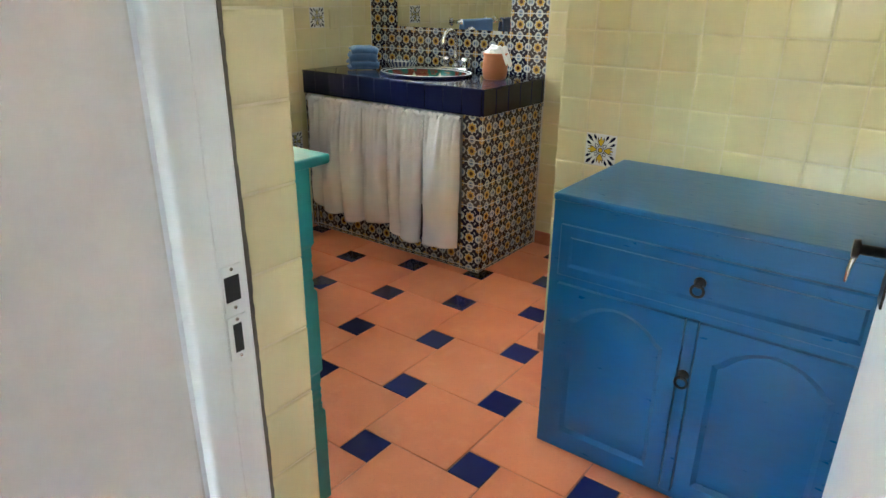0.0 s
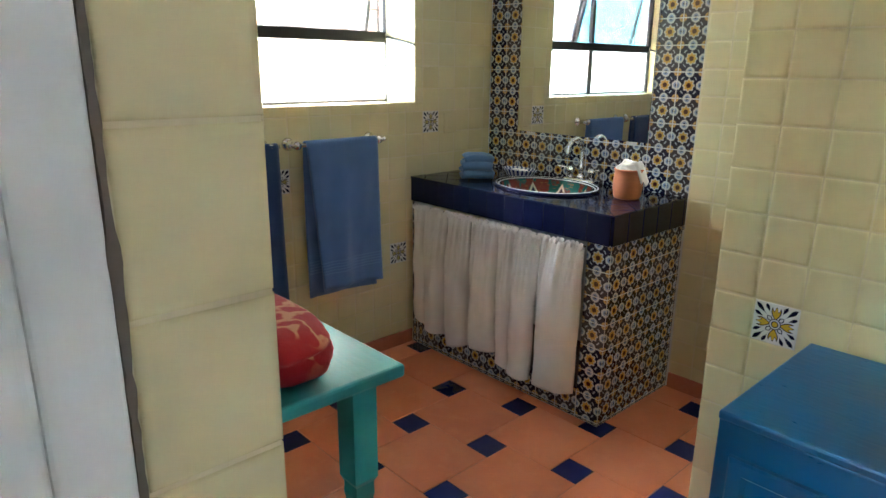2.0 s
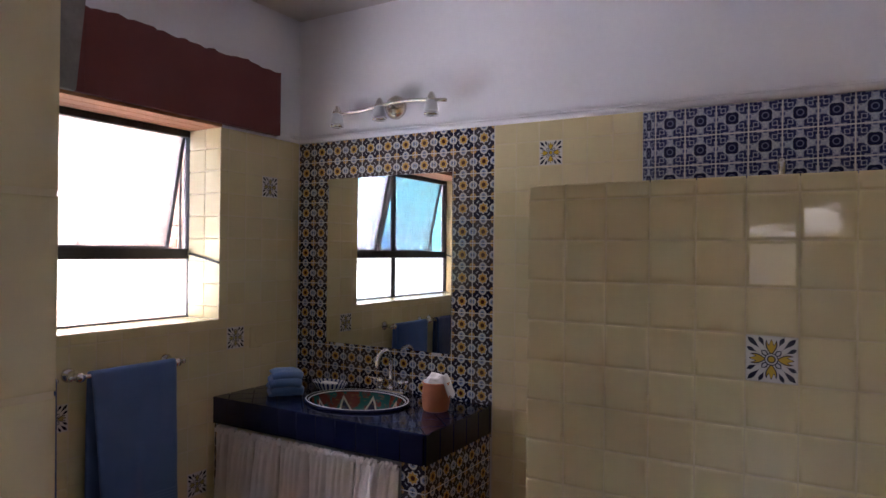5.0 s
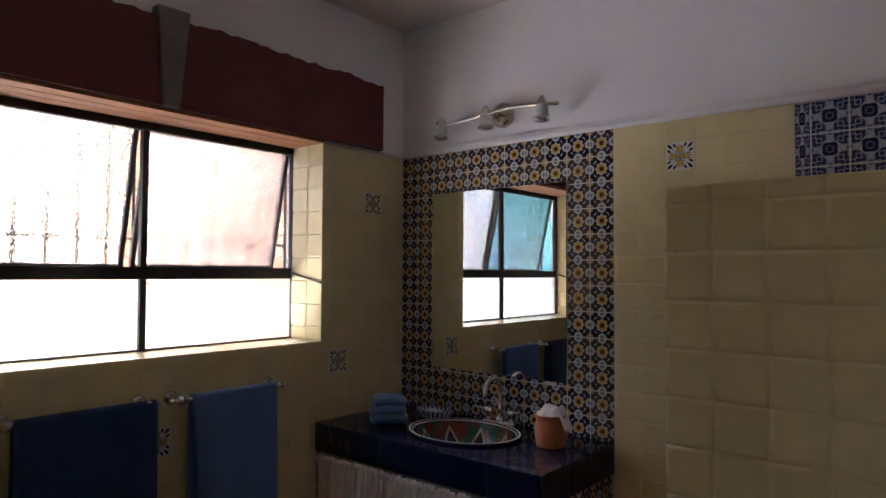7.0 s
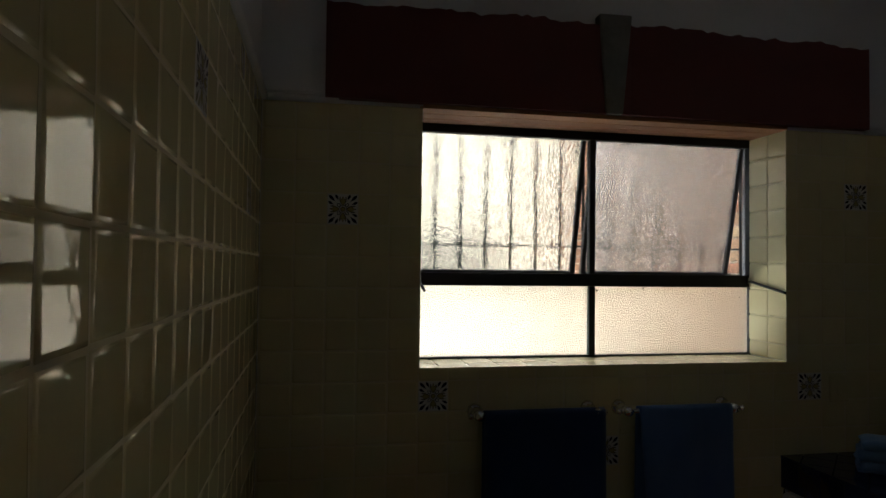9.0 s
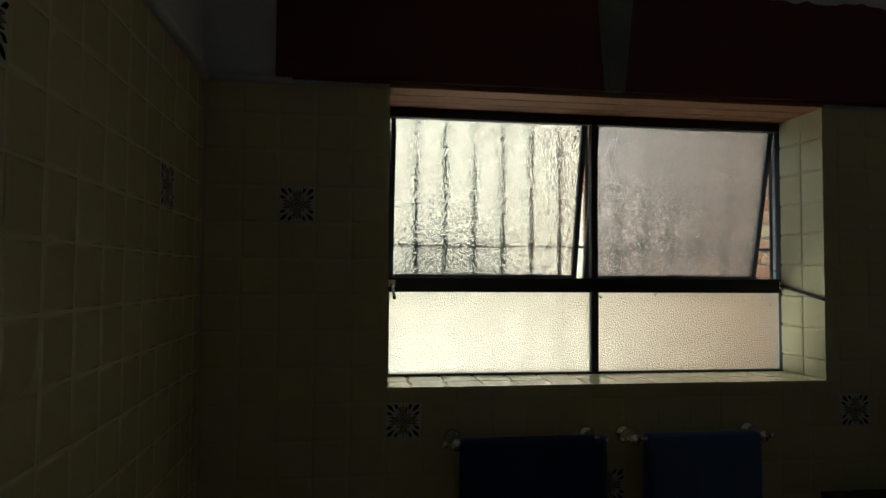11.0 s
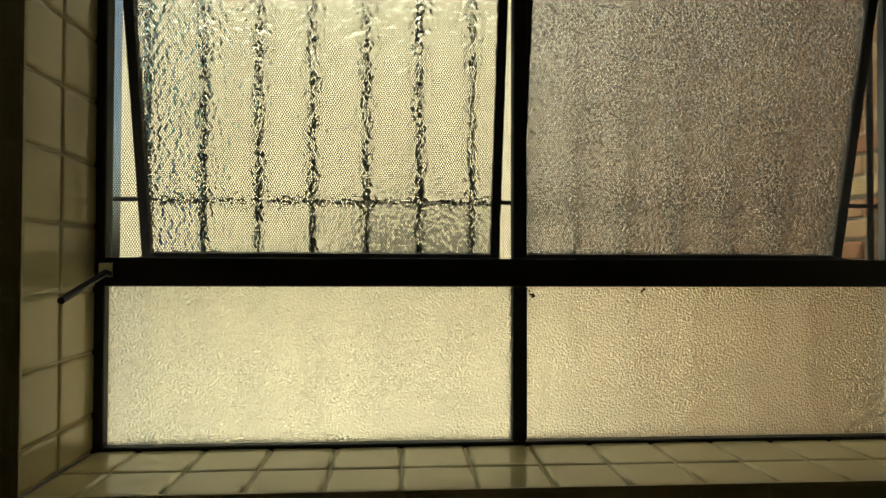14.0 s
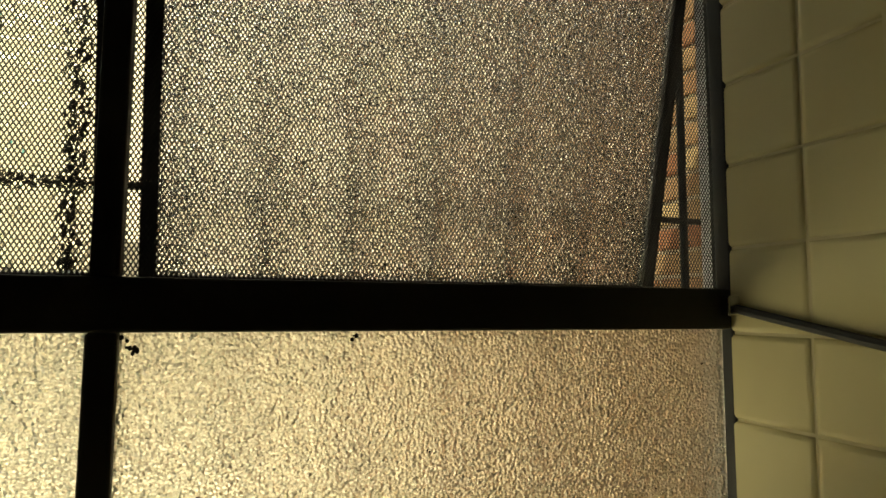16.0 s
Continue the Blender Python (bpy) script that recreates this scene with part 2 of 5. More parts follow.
def fabric(name, lo, hi, weave=350.0, folds=9.0, bump=0.4, stripe=None):
    n = Nodes(name, 0.95, 0.0, 0.15)
    n.put("Sheen Weight", 0.25)
    f = n.m("ADD", n.m("MULTIPLY", n.ramp(n.noise(folds, 4.0), 0.3, 0.7), 0.6), n.m("MULTIPLY", n.noise(weave, 2.0), 0.4))
    col = n.mix(f, lo, hi)
    if stripe:
        z = n.xyz(n.world_pos())[2]
        band = n.lt(n.m("ABSOLUTE", n.m("SUBTRACT", z, stripe[0])), stripe[1], 0.003)
        rib = n.m("GREATER_THAN", n.m("SINE", n.m("MULTIPLY", z, 500.0)), 0.2)
        col = n.mix(n.m("MULTIPLY", n.m("MULTIPLY", band, rib), 0.5), col, stripe[2])
    n.bump(n.noise(weave, 2.0), bump, 0.002)
    return n.colour(col)


M_YELLOW = glazed_tile("pale_yellow_tile_glaze", (0.70, 0.625, 0.365), (0.63, 0.545, 0.30))
M_SUN, M_BLUELEAF, M_BOWL = sunflower_tile(), blue_leaf_tile(), painted_bowl()
M_FLOWER = flower_tile("yellow_flower_tile_glaze", (0.60, 0.40, 0.035))
# Same yellow tile; petals dulled to put the wall's backlight into the colour.
M_FLOWERDIM = flower_tile("yellow_flower_tile_dimmed", (0.36, 0.31, 0.13))
M_NAVYTILE = glazed_tile("navy_tile_glaze", (0.008, 0.010, 0.038), (0.013, 0.015, 0.05), 0.1)
M_NAVYFLOOR = glazed_tile("navy_floor_inset_glaze", (0.010, 0.013, 0.075), (0.02, 0.026, 0.11), 0.09)
M_GROUT_Y = varied("ochre_grout", (0.60, 0.52, 0.31), (0.68, 0.60, 0.38), 12, 0.85, 90, 0.3)
M_GROUT_W = varied("white_grout", (0.50, 0.49, 0.46), (0.66, 0.65, 0.60), 12, 0.85, 90, 0.3)
M_GROUT_F = varied("floor_grout", (0.30, 0.13, 0.07), (0.40, 0.20, 0.12), 10, 0.9, 90, 0.3)


def floor_tile():
    n = Nodes("terracotta_floor_tile", 0.42, 0.0, 0.3)
    pos = n.world_pos()
    f = n.m("ADD", n.m("MULTIPLY", n.rnd(), 0.35), n.m("MULTIPLY", n.ramp(n.noise(5.0, 4.0, pos), 0.3, 0.7), 0.65))
    col = n.mix(f, (0.55, 0.155, 0.065), (0.63, 0.225, 0.10))
    col = n.mix(n.m("MULTIPLY", n.ramp(n.noise(14.0, 4.0, pos), 0.55, 0.75), 0.3), col, (0.69, 0.31, 0.16))
    col = n.mix(n.m("MULTIPLY", n.ramp(n.noise(120.0, 2.0, pos), 0.62, 0.75), 0.25), col, (0.25, 0.08, 0.04))
    n.put("Roughness", n.m("ADD", n.m("MULTIPLY", n.noise(9.0, 3.0, pos), 0.25), 0.28))
    n.bump(n.noise(40.0, 3.0, pos), 0.15, 0.002)
    return n.colour(col)


M_TERRA = floor_tile()
M_HALLFLOOR = varied("hall_floor_cement", (0.30, 0.28, 0.25), (0.40, 0.37, 0.33), 3.0, 0.5, 60, 0.2)
M_PLASTER = varied("white_plaster", (0.75, 0.75, 0.79), (0.81, 0.81, 0.84), 2.5, 0.85, 45, 0.25)
M_HALLWALL = varied("hall_plaster", (0.61, 0.57, 0.545), (0.69, 0.645, 0.62), 2.0, 0.85, 45, 0.2)
M_CEIL = varied("ceiling_plaster", (0.60, 0.57, 0.54), (0.68, 0.65, 0.62), 2.0, 0.9, 45, 0.25)
M_WHITE = varied("white_gloss_paint", (0.74, 0.77, 0.78), (0.82, 0.84, 0.85), 4.0, 0.38, 70, 0.25, stretch=(1, 1, 0.15))
M_BLUE = varied("blue_wood_paint", (0.007, 0.083, 0.20), (0.010, 0.10, 0.24), 3.0, 0.3, 80, 0.3, stretch=(0.25, 1, 1))
M_TEAL = varied("teal_wood_paint", (0.035, 0.27, 0.27), (0.05, 0.33, 0.33), 3.0, 0.35, 80, 0.3, stretch=(0.2, 1, 1))
M_IRON = varied("black_iron_paint", (0.006, 0.006, 0.006), (0.014, 0.013, 0.012), 9, 0.55, 150, 0.3)
M_DARKMETAL = varied("dark_brass", (0.025, 0.022, 0.018), (0.05, 0.042, 0.032), 30, 0.35, 150, 0.2, metal=0.8)
M_CHROME = varied("chrome", (0.72, 0.72, 0.72), (0.80, 0.80, 0.80), 20, 0.1, 150, 0.03, metal=1.0)
M_NICKEL = varied("brushed_nickel", (0.58, 0.54, 0.48), (0.66, 0.62, 0.55), 20, 0.22, 200, 0.08, metal=1.0)
M_MIRROR = Nodes("mirror_silver", 0.005, 1.0).colour((0.86, 0.88, 0.87))
M_PEBBLE = textured_glass("pebble_glass", 104.0, 0.68, 0.0046, 0.012, (0.97, 0.98, 0.93), 0.2)
M_FINE = textured_glass("fine_grain_glass", 270.0, 0.85, 0.0042, 0.07, (1.0, 0.98, 0.99), 0.36)
M_FROST = textured_glass("frosted_glass", 260.0, 0.8, 0.005, 0.31, (0.73, 0.70, 0.62), 0.28)
_shade = Nodes("shade_glass", 0.3, 0.0, 0.5)
_shade.put("Transmission Weight", 0.35)
M_CLEAR = _shade.colour(_shade.mix(_shade.noise(60.0, 2.0), (0.62, 0.63, 0.64), (0.74, 0.75, 0.76)))
M_LINTEL = varied("oxblood_paint", (0.12, 0.018, 0.014), (0.155, 0.028, 0.02), 5, 0.6, 50, 0.35)
M_SOFFIT = varied("bare_timber", (0.26, 0.11, 0.045), (0.40, 0.19, 0.08), 6, 0.7, 60, 0.35, stretch=(1, 0.12, 1))
M_KEY = varied("grey_cement", (0.16, 0.15, 0.13), (0.25, 0.24, 0.21), 9, 0.9, 70, 0.5)
M_POT = varied("terracotta_pot_clay", (0.42, 0.13, 0.05), (0.52, 0.19, 0.08), 12, 0.6, 120, 0.3)
M_CURTAIN = fabric("natural_cotton", (0.66, 0.62, 0.57), (0.75, 0.71, 0.66), 420)
M_TOWEL = fabric("blue_terry", (0.085, 0.165, 0.36), (0.12, 0.21, 0.44), 520, 8.0, 0.7, (0.53, 0.03, (0.16, 0.27, 0.52)))
M_TOWELDK = fabric("navy_terry", (0.018, 0.04, 0.115), (0.026, 0.055, 0.15), 520, 8.0, 0.7)
M_TOWELLT = fabric("light_blue_terry", (0.085, 0.17, 0.31), (0.12, 0.22, 0.39), 520, 8.0, 0.7)
M_TISSUE = fabric("white_cloth", (0.74, 0.74, 0.74), (0.82, 0.82, 0.82), 300)


def red_terry():
    n = Nodes("red_patterned_terry", 0.95, 0.0, 0.15)
    n.put("Sheen Weight", 0.2)
    pat = n.m("MULTIPLY", n.m("MULTIPLY", n.lt(0.50, n.noise(24.0, 1.5), 0.02), n.lt(n.noise(24.0, 1.5), 0.58, 0.02)), n.lt(0.52, n.noise(9.0, 1.0), 0.04))
    n.bump(n.noise(400.0, 2.0), 0.6, 0.002)
    return n.colour(n.mix(n.m("MULTIPLY", pat, 0.85), (0.32, 0.014, 0.022), (0.55, 0.28, 0.15)))


M_RED = red_terry()
M_BRICK = varied("fired_brick", (0.19, 0.07, 0.04), (0.32, 0.25, 0.15), 30, 0.9, 120, 0.6, per_object=0.75)
M_MORTAR = varied("pale_mortar", (0.34, 0.30, 0.25), (0.46, 0.42, 0.36), 14, 0.95, 90, 0.5)
M_CREAM = varied("cream_stucco", (0.68, 0.62, 0.51), (0.76, 0.71, 0.60), 1.5, 0.9, 30, 0.4)
M_TURQ = varied("turquoise_stucco", (0.11, 0.40, 0.42), (0.16, 0.48, 0.49), 1.5, 0.85, 30, 0.3)
M_EARTH = varied("patio_paving", (0.42, 0.38, 0.32), (0.54, 0.50, 0.43), 1.2, 0.95, 30, 0.5)
M_LEAF = varied("shrub_leaf", (0.05, 0.10, 0.02), (0.16, 0.22, 0.04), 9, 0.5, 60, 0.2)
M_SKIRT = varied("terracotta_skirting", (0.36, 0.10, 0.045), (0.46, 0.16, 0.08), 8, 0.5, 70, 0.2)
M_DARKBROWN = varied("dark_brown_rough", (0.12, 0.10, 0.08), (0.18, 0.15, 0.12), 6, 0.95, 50, 0.4)


# ---- mesh helpers ----
def link(name, bm, material, smooth=False):
    me = bpy.data.meshes.new(name)
    bm.normal_update()
    bm.to_mesh(me)
    bm.free()
    for mt in (material if isinstance(material, (list, tuple)) else [material]):
        me.materials.append(mt)
    if smooth:
        for p in me.polygons:
            p.use_smooth = True
    return new(name, me)


def part(name, bm, material, parent, label="", smooth=False):
    """One mesh object under a thing or under a part."""
    ob = link(name, bm, material, smooth)
    ob.parent = parent
    ob.matrix_parent_inverse = parent.matrix_world.inverted()
    if label:
        ob["label"] = label
    return ob


def thing(name, at, label, category, group="", kind=""):
    e = new(name)
    e.empty_display_size = 0.05
    e.matrix_world = Matrix.Translation(at)
    e.matrix_basis = Matrix.Translation(at)
    return tagged(e, label, category, group, kind)


def box(x0, x1, y0, y1, z0, z1, bevel=0.0, bm=None, seg=2):
    bm = bm or bmesh.new()
    made = bmesh.ops.create_cube(bm, size=1.0)["verts"]
    bmesh.ops.scale(bm, vec=(x1 - x0, y1 - y0, z1 - z0), verts=made)
    bmesh.ops.translate(bm, vec=((x0 + x1) / 2, (y0 + y1) / 2, (z0 + z1) / 2), verts=made)
    if bevel:
        edges = list({e for v in made for e in v.link_edges})
        bmesh.ops.bevel(bm, geom=edges, offset=bevel, segments=seg, affect="EDGES", profile=0.5)
    return bm


def lathe(profile, at=(0, 0, 0), n=32, axis="z", bm=None, squash=(1, 1), uv=False, caps=(True, True)):
    """Turn (radius, height) pairs round an axis."""
    bm = bm or bmesh.new()
    rings = []
    for r, h in profile:
        ring = []
        for i in range(n):
            a = 2 * math.pi * i / n
            p = (r * math.cos(a) * squash[0], r * math.sin(a) * squash[1], h)
            if axis == "y":
                p = (p[0], h, p[1])
            if axis == "x":
                p = (h, p[0], p[1])
            ring.append(bm.verts.new(Vector(p) + Vector(at)))
        rings.append(ring)
    lay = bm.loops.layers.uv.verify() if uv else None
    for k in range(len(rings) - 1):
        for i in range(n):
            j = (i + 1) % n
            f = bm.faces.new((rings[k][i], rings[k][j], rings[k + 1][j], rings[k + 1][i]))
            if uv:
                for lp, (a, b) in zip(f.loops, ((i, k), (i + 1, k), (i + 1, k + 1), (i, k + 1))):
                    lp[lay].uv = (a / n, b / (len(rings) - 1))
    if caps[0] and profile[0][0] > 1e-4:
        bm.faces.new(rings[0][::-1])
    if caps[1] and profile[-1][0] > 1e-4:
        bm.faces.new(rings[-1])
    bmesh.ops.recalc_face_normals(bm, faces=bm.faces)
    return bm


def tube(points, r, n=10, bm=None, cap=True):
    """Sweep a circle of radius r (or one radius a point) along a line of points."""
    bm = bm or bmesh.new()
    pts = [Vector(p) for p in points]
    radii = r if isinstance(r, (list, tuple)) else [r] * len(pts)
    rings, up = [], None
    for i, p in enumerate(pts):
        d = (pts[min(i + 1, len(pts) - 1)] - pts[max(i - 1, 0)]).normalized()
        if up is None:
            up = Vector((0, 0, 1)) if abs(d.z) < 0.9 else Vector((1, 0, 0))
        side = d.cross(up).normalized()
        up = side.cross(d).normalized()
        rings.append([bm.verts.new(p + radii[i] * (math.cos(2 * math.pi * k / n) * side + math.sin(2 * math.pi * k / n) * up)) for k in range(n)])
    for a, b in zip(rings, rings[1:]):
        for k in range(n):
            bm.faces.new((a[k], a[(k + 1) % n], b[(k + 1) % n], b[k]))
    if cap:
        bm.faces.new(rings[0][::-1]), bm.faces.new(rings[-1])
    return bm


def arc(c, r, a0, a1, n, plane="xz"):
    out = []
    for i in range(n + 1):
        a = radians(a0 + (a1 - a0) * i / n)
        u, v = r * math.cos(a), r * math.sin(a)
        out.append(Vector(c) + (Vector((u, 0, v)) if plane == "xz" else Vector((0, u, v)) if plane == "yz" else Vector((u, v, 0))))
    return out


def sheet(f, nu, nv, thick, bm=None):
    """A cloth or board: the grid f(u, v), with u and v from 0 to 1, given a thickness."""
    bm = bm or bmesh.new()
    vs = [[bm.verts.new(f(i / nu, j / nv)) for j in range(nv + 1)] for i in range(nu + 1)]
    for i in range(nu):
        for j in range(nv):
            bm.faces.new((vs[i][j], vs[i + 1][j], vs[i + 1][j + 1], vs[i][j + 1]))
    bm.normal_update()
    ws = [[bm.verts.new(v.co - v.normal * thick) for v in row] for row in vs]
    for i in range(nu):
        for j in range(nv):
            bm.faces.new((ws[i][j], ws[i][j + 1], ws[i + 1][j + 1], ws[i + 1][j]))
    rim = [(i, 0) for i in range(nu)] + [(nu, j) for j in range(nv)] + [(i, nv) for i in range(nu, 0, -1)] + [(0, j) for j in range(nv, 0, -1)]
    for (a, b), (c, d) in zip(rim, rim[1:] + rim[:1]):
        bm.faces.new((vs[c][d], vs[a][b], ws[a][b], ws[c][d]))
    return bm


TILE_CACHE = {}


CUSHION = ((0.0, 0.0042), (0.0011, 0.0021), (0.0032, 0.0007), (0.0070, 0.0))
SQUARE = ((0.0, 0.0022), (0.0008, 0.0007), (0.0024, 0.0))


def tile_mesh(w, h, t, mat):
    """One tile, centred on its back, front along +z, with a rounded rim and its picture mapped over the front."""
    cushion = CUSHION if mat in (M_YELLOW, M_BRICK) else SQUARE
    key = (round(w, 4), round(h, 4), t, mat.name)
    if key not in TILE_CACHE:
        bm = bmesh.new()
        lay = bm.loops.layers.uv.verify()
        quad = lambda d, z: [bm.verts.new((sx * (w / 2 - d), sy * (h / 2 - d), z)) for sx, sy in ((-1, -1), (1, -1), (1, 1), (-1, 1))]
        k = min(1.0, w / 0.05, h / 0.05)
        rings = [quad(0, 0)] + [quad(d * k, t - z) for d, z in cushion]
        bm.faces.new(rings[-1])
        for lo, hi in zip(rings, rings[1:]):
            for e in range(4):
                f = bm.faces.new((lo[e], lo[(e + 1) % 4], hi[(e + 1) % 4], hi[e]))
                f.smooth = lo is not rings[0]
        for f in bm.faces:
            for lp in f.loops:
                lp[lay].uv = (lp.vert.co.x / w + 0.5, lp.vert.co.y / h + 0.5)
        me = bpy.data.meshes.new("tile")
        bm.to_mesh(me)
        bm.free()
        me.materials.append(mat)
        TILE_CACHE[key] = me
    return TILE_CACHE[key]


def joined_tiles(name, items, parent, label):
    """The tiles past the countable ones, as one mesh of many islands."""
    verts, faces, uvs, mats, mi = [], [], [], [], []
    for me, m in items:
        k = len(verts)
        verts += [tuple(m @ v.co) for v in me.vertices]
        mat = me.materials[0]
        if mat not in mats:
            mats.append(mat)
        for p in me.polygons:
            faces.append([k + v for v in p.vertices])
            mi.append(mats.index(mat))
            uvs += [tuple(me.uv_layers[0].data[li].uv) for li in p.loop_indices]
    me = bpy.data.meshes.new(name)
    me.from_pydata(verts, [], faces)
    lay = me.uv_layers.new()
    for d, uv in zip(lay.data, uvs):
        d.uv = uv
    for mat in mats:
        me.materials.append(mat)
    me.polygons.foreach_set("material_index", mi)
    ob = new(name, me)
    ob.parent = parent
    ob.matrix_parent_inverse = parent.matrix_world.inverted()
    return tagged(ob, label, kind="stuff")


PENDING = []


def tiles(parent, origin, u, v, rects, t=0.007, gap=0.0025, jitter=0.25, name="tile", limit=300, near=None):
    """Lay tiles: rects of (u0, v0, u1, v1, material) on the plane through origin along u and v. They are built at the end of the file."""
    PENDING.append((parent, Vector(origin), Vector(u).normalized(), Vector(v).normalized(), rects, t, gap, jitter, name, limit, near))


def lay_tiles():
    rng = random.Random(5)
    for parent, o, u, v, rects, t, gap, jitter, name, limit, near in PENDING:
        n = u.cross(v)
        base = Matrix((u, v, n)).transposed().to_4x4()
        rects = [r for r in rects if r[2] - r[0] > 0.012 and r[3] - r[1] > 0.012]
        if near:
            rects.sort(key=near)
        rest = []
        inv = parent.matrix_world.inverted()
        for k, (u0, v0, u1, v1, mat) in enumerate(rects):
            me = tile_mesh(u1 - u0 - gap, v1 - v0 - gap, t, mat)
            wob = Euler([radians(rng.gauss(0, jitter)) for _ in range(2)] + [0]).to_matrix().to_4x4()
            m = Matrix.Translation(o + u * (u0 + u1) / 2 + v * (v0 + v1) / 2 + n * rng.uniform(-0.0004, 0.0002)) @ base @ wob
            if k < limit:
                ob = new(name, me)
                ob.parent, ob.matrix_parent_inverse, ob.matrix_basis = parent, inv, m
            else:
                rest.append((me, m))
        if rest:
            joined_tiles("more_" + name + "s", rest, parent, "further tiles of the same wall")


def grid(us, vs, mat, skip=(), special=(), limit=None):
    """Rects between the joints us and vs, left out where a skip box covers them, cut to its rim, with special ones at given points."""
    out = []
    for u0, u1 in zip(us, us[1:]):
        for v0, v1 in zip(vs, vs[1:]):
            a, b, c, d = u0, v0, u1, v1
            cu, cv = (u0 + u1) / 2, (v0 + v1) / 2
            gone = False
            for s0, t0, s1, t1 in skip:
                if a < s1 and c > s0 and b < t1 and d > t0:
                    if a >= s0 - 1e-6 and c <= s1 + 1e-6 and b >= t0 - 1e-6 and d <= t1 + 1e-6:
                        gone = True
                    elif b >= t0 - 1e-6 and d <= t1 + 1e-6:
                        a, c = (a, s0) if a < s0 else (s1, c)
                    elif a >= s0 - 1e-6 and c <= s1 + 1e-6:
                        b, d = (b, t0) if b < t0 else (t1, d)
                    elif cu > s0 and cu < s1:
                        b, d = (b, t0) if b < t0 else (t1, d)
                    else:
                        a, c = (a, s0) if a < s0 else (s1, c)
            if gone or c - a < 0.01 or d - b < 0.01:
                continue
            mt = mat
            for su, sv, smat in special:
                if u0 <= su < u1 and v0 <= sv < v1:
                    mt = smat
            out.append((a, b, c, d, mt))
    return out


def steps(first, pitch, lo, hi):
    """Joints every pitch through first, with both ends."""
    k = math.ceil((lo - first) / pitch + 1e-6)
    out = [lo]
    while first + k * pitch < hi - 1e-6:
        out.append(first + k * pitch)
        k += 1
    return out + [hi]


# ---- the plan, in metres ----
P = 0.104                     # tile pitch
Z_TILE, Z_CEIL = 2.09, 2.735
Y_SOUTH, X_EAST = -2.445, 3.0
WIN_Y0, WIN_Y1, WIN_Z0, WIN_Z1 = -1.917, -0.513, 1.209, 2.10
X_GLASS = -0.23
JAMB_X, HINGE_X = 2.04, 2.80
PART_X, PART_Y, PART_Z = 1.718, -0.97, 1.705


def wall(name, boxes, mat, label):
    bm = bmesh.new()
    for b in boxes:
        box(*b, bm=bm)
    return tagged(link(name, bm, mat), label, "wall", kind="structure")


wall_west = wall("wall_west", [(-0.27, -0.008, -2.75, WIN_Y0 - 0.008, 0, Z_CEIL), (-0.27, -0.008, WIN_Y1 + 0.008, 0.25, 0, Z_CEIL),
                               (-0.27, -0.008, WIN_Y0 - 0.008, WIN_Y1 + 0.008, 0, WIN_Z0 - 0.008), (-0.27, -0.008, WIN_Y0 - 0.008, WIN_Y1 + 0.008, WIN_Z1, Z_CEIL)],
                 M_PLASTER, "tiled wall with the window, white plaster above")
wall_north = wall("wall_north", [(-0.008, 3.25, 0.008, 0.25, 0, Z_CEIL)], M_PLASTER, "tiled wall behind the washbasin, white plaster above")
wall_east = wall("wall_east", [(X_EAST + 0.008, 3.25, Y_SOUTH - 0.3, 0.008, 0, Z_CEIL)], M_PLASTER, "tiled wall of the shower side")
wall_south = wall("wall_south", [(-0.008, JAMB_X - 0.008, -2.75, Y_SOUTH - 0.008, 0, Z_CEIL), (HINGE_X, X_EAST + 0.008, -2.75, Y_SOUTH - 0.008, 0, Z_CEIL),
                                 (JAMB_X - 0.008, HINGE_X, -2.75, Y_SOUTH - 0.008, 2.06, Z_CEIL)], M_PLASTER, "tiled wall with the doorway to the hall")
ceiling = wall("ceiling", [(-0.27, 3.25, -2.75, 0.25, Z_CEIL, Z_CEIL + 0.2)], M_CEIL, "plain plastered ceiling, slightly beige")
ceiling["category"] = "ceiling"

# grout beds behind the tiles
for wl, b, mt in ((wall_west, [(-0.008, -0.0017, Y_SOUTH, WIN_Y0, 0, Z_TILE), (-0.008, -0.0017, WIN_Y1, 0.0, 0, Z_TILE), (-0.008, -0.0017, WIN_Y0, WIN_Y1, 0, WIN_Z0), (-0.222, -0.003, WIN_Y1 + 0.003, WIN_Y1 + 0.008, WIN_Z0, WIN_Z1 - 0.013), (-0.222, -0.003, WIN_Y0 - 0.008, WIN_Y0 - 0.003, WIN_Z0, WIN_Z1 - 0.013), (-0.222, -0.003, WIN_Y0, WIN_Y1, WIN_Z0 - 0.008, WIN_Z0 - 0.003)], M_GROUT_Y),
                  (wall_north, [(1.142, 1.778, 0.0017, 0.008, 0, Z_TILE)], M_GROUT_Y), (wall_north, [(1.778, X_EAST, 0.0018, 0.008, 0, Z_TILE)], M_GROUT_W), (wall_north, [(0, 1.142, 0.0018, 0.008, 0, Z_TILE)], M_GROUT_W),
                  (wall_south, [(0, JAMB_X - 0.04, Y_SOUTH - 0.008, Y_SOUTH - 0.0018, 0, Z_TILE), (HINGE_X + 0.06, X_EAST, Y_SOUTH - 0.008, Y_SOUTH - 0.0018, 0, Z_TILE)], M_GROUT_Y),
                  (wall_east, [(X_EAST + 0.003, X_EAST + 0.008, Y_SOUTH, 0, 0, Z_TILE)], M_GROUT_Y)):
    bm = bmesh.new()
    for q in b:
        box(*q, bm=bm)
    part("grout_bed", bm, mt, wl, "grout between the tiles")

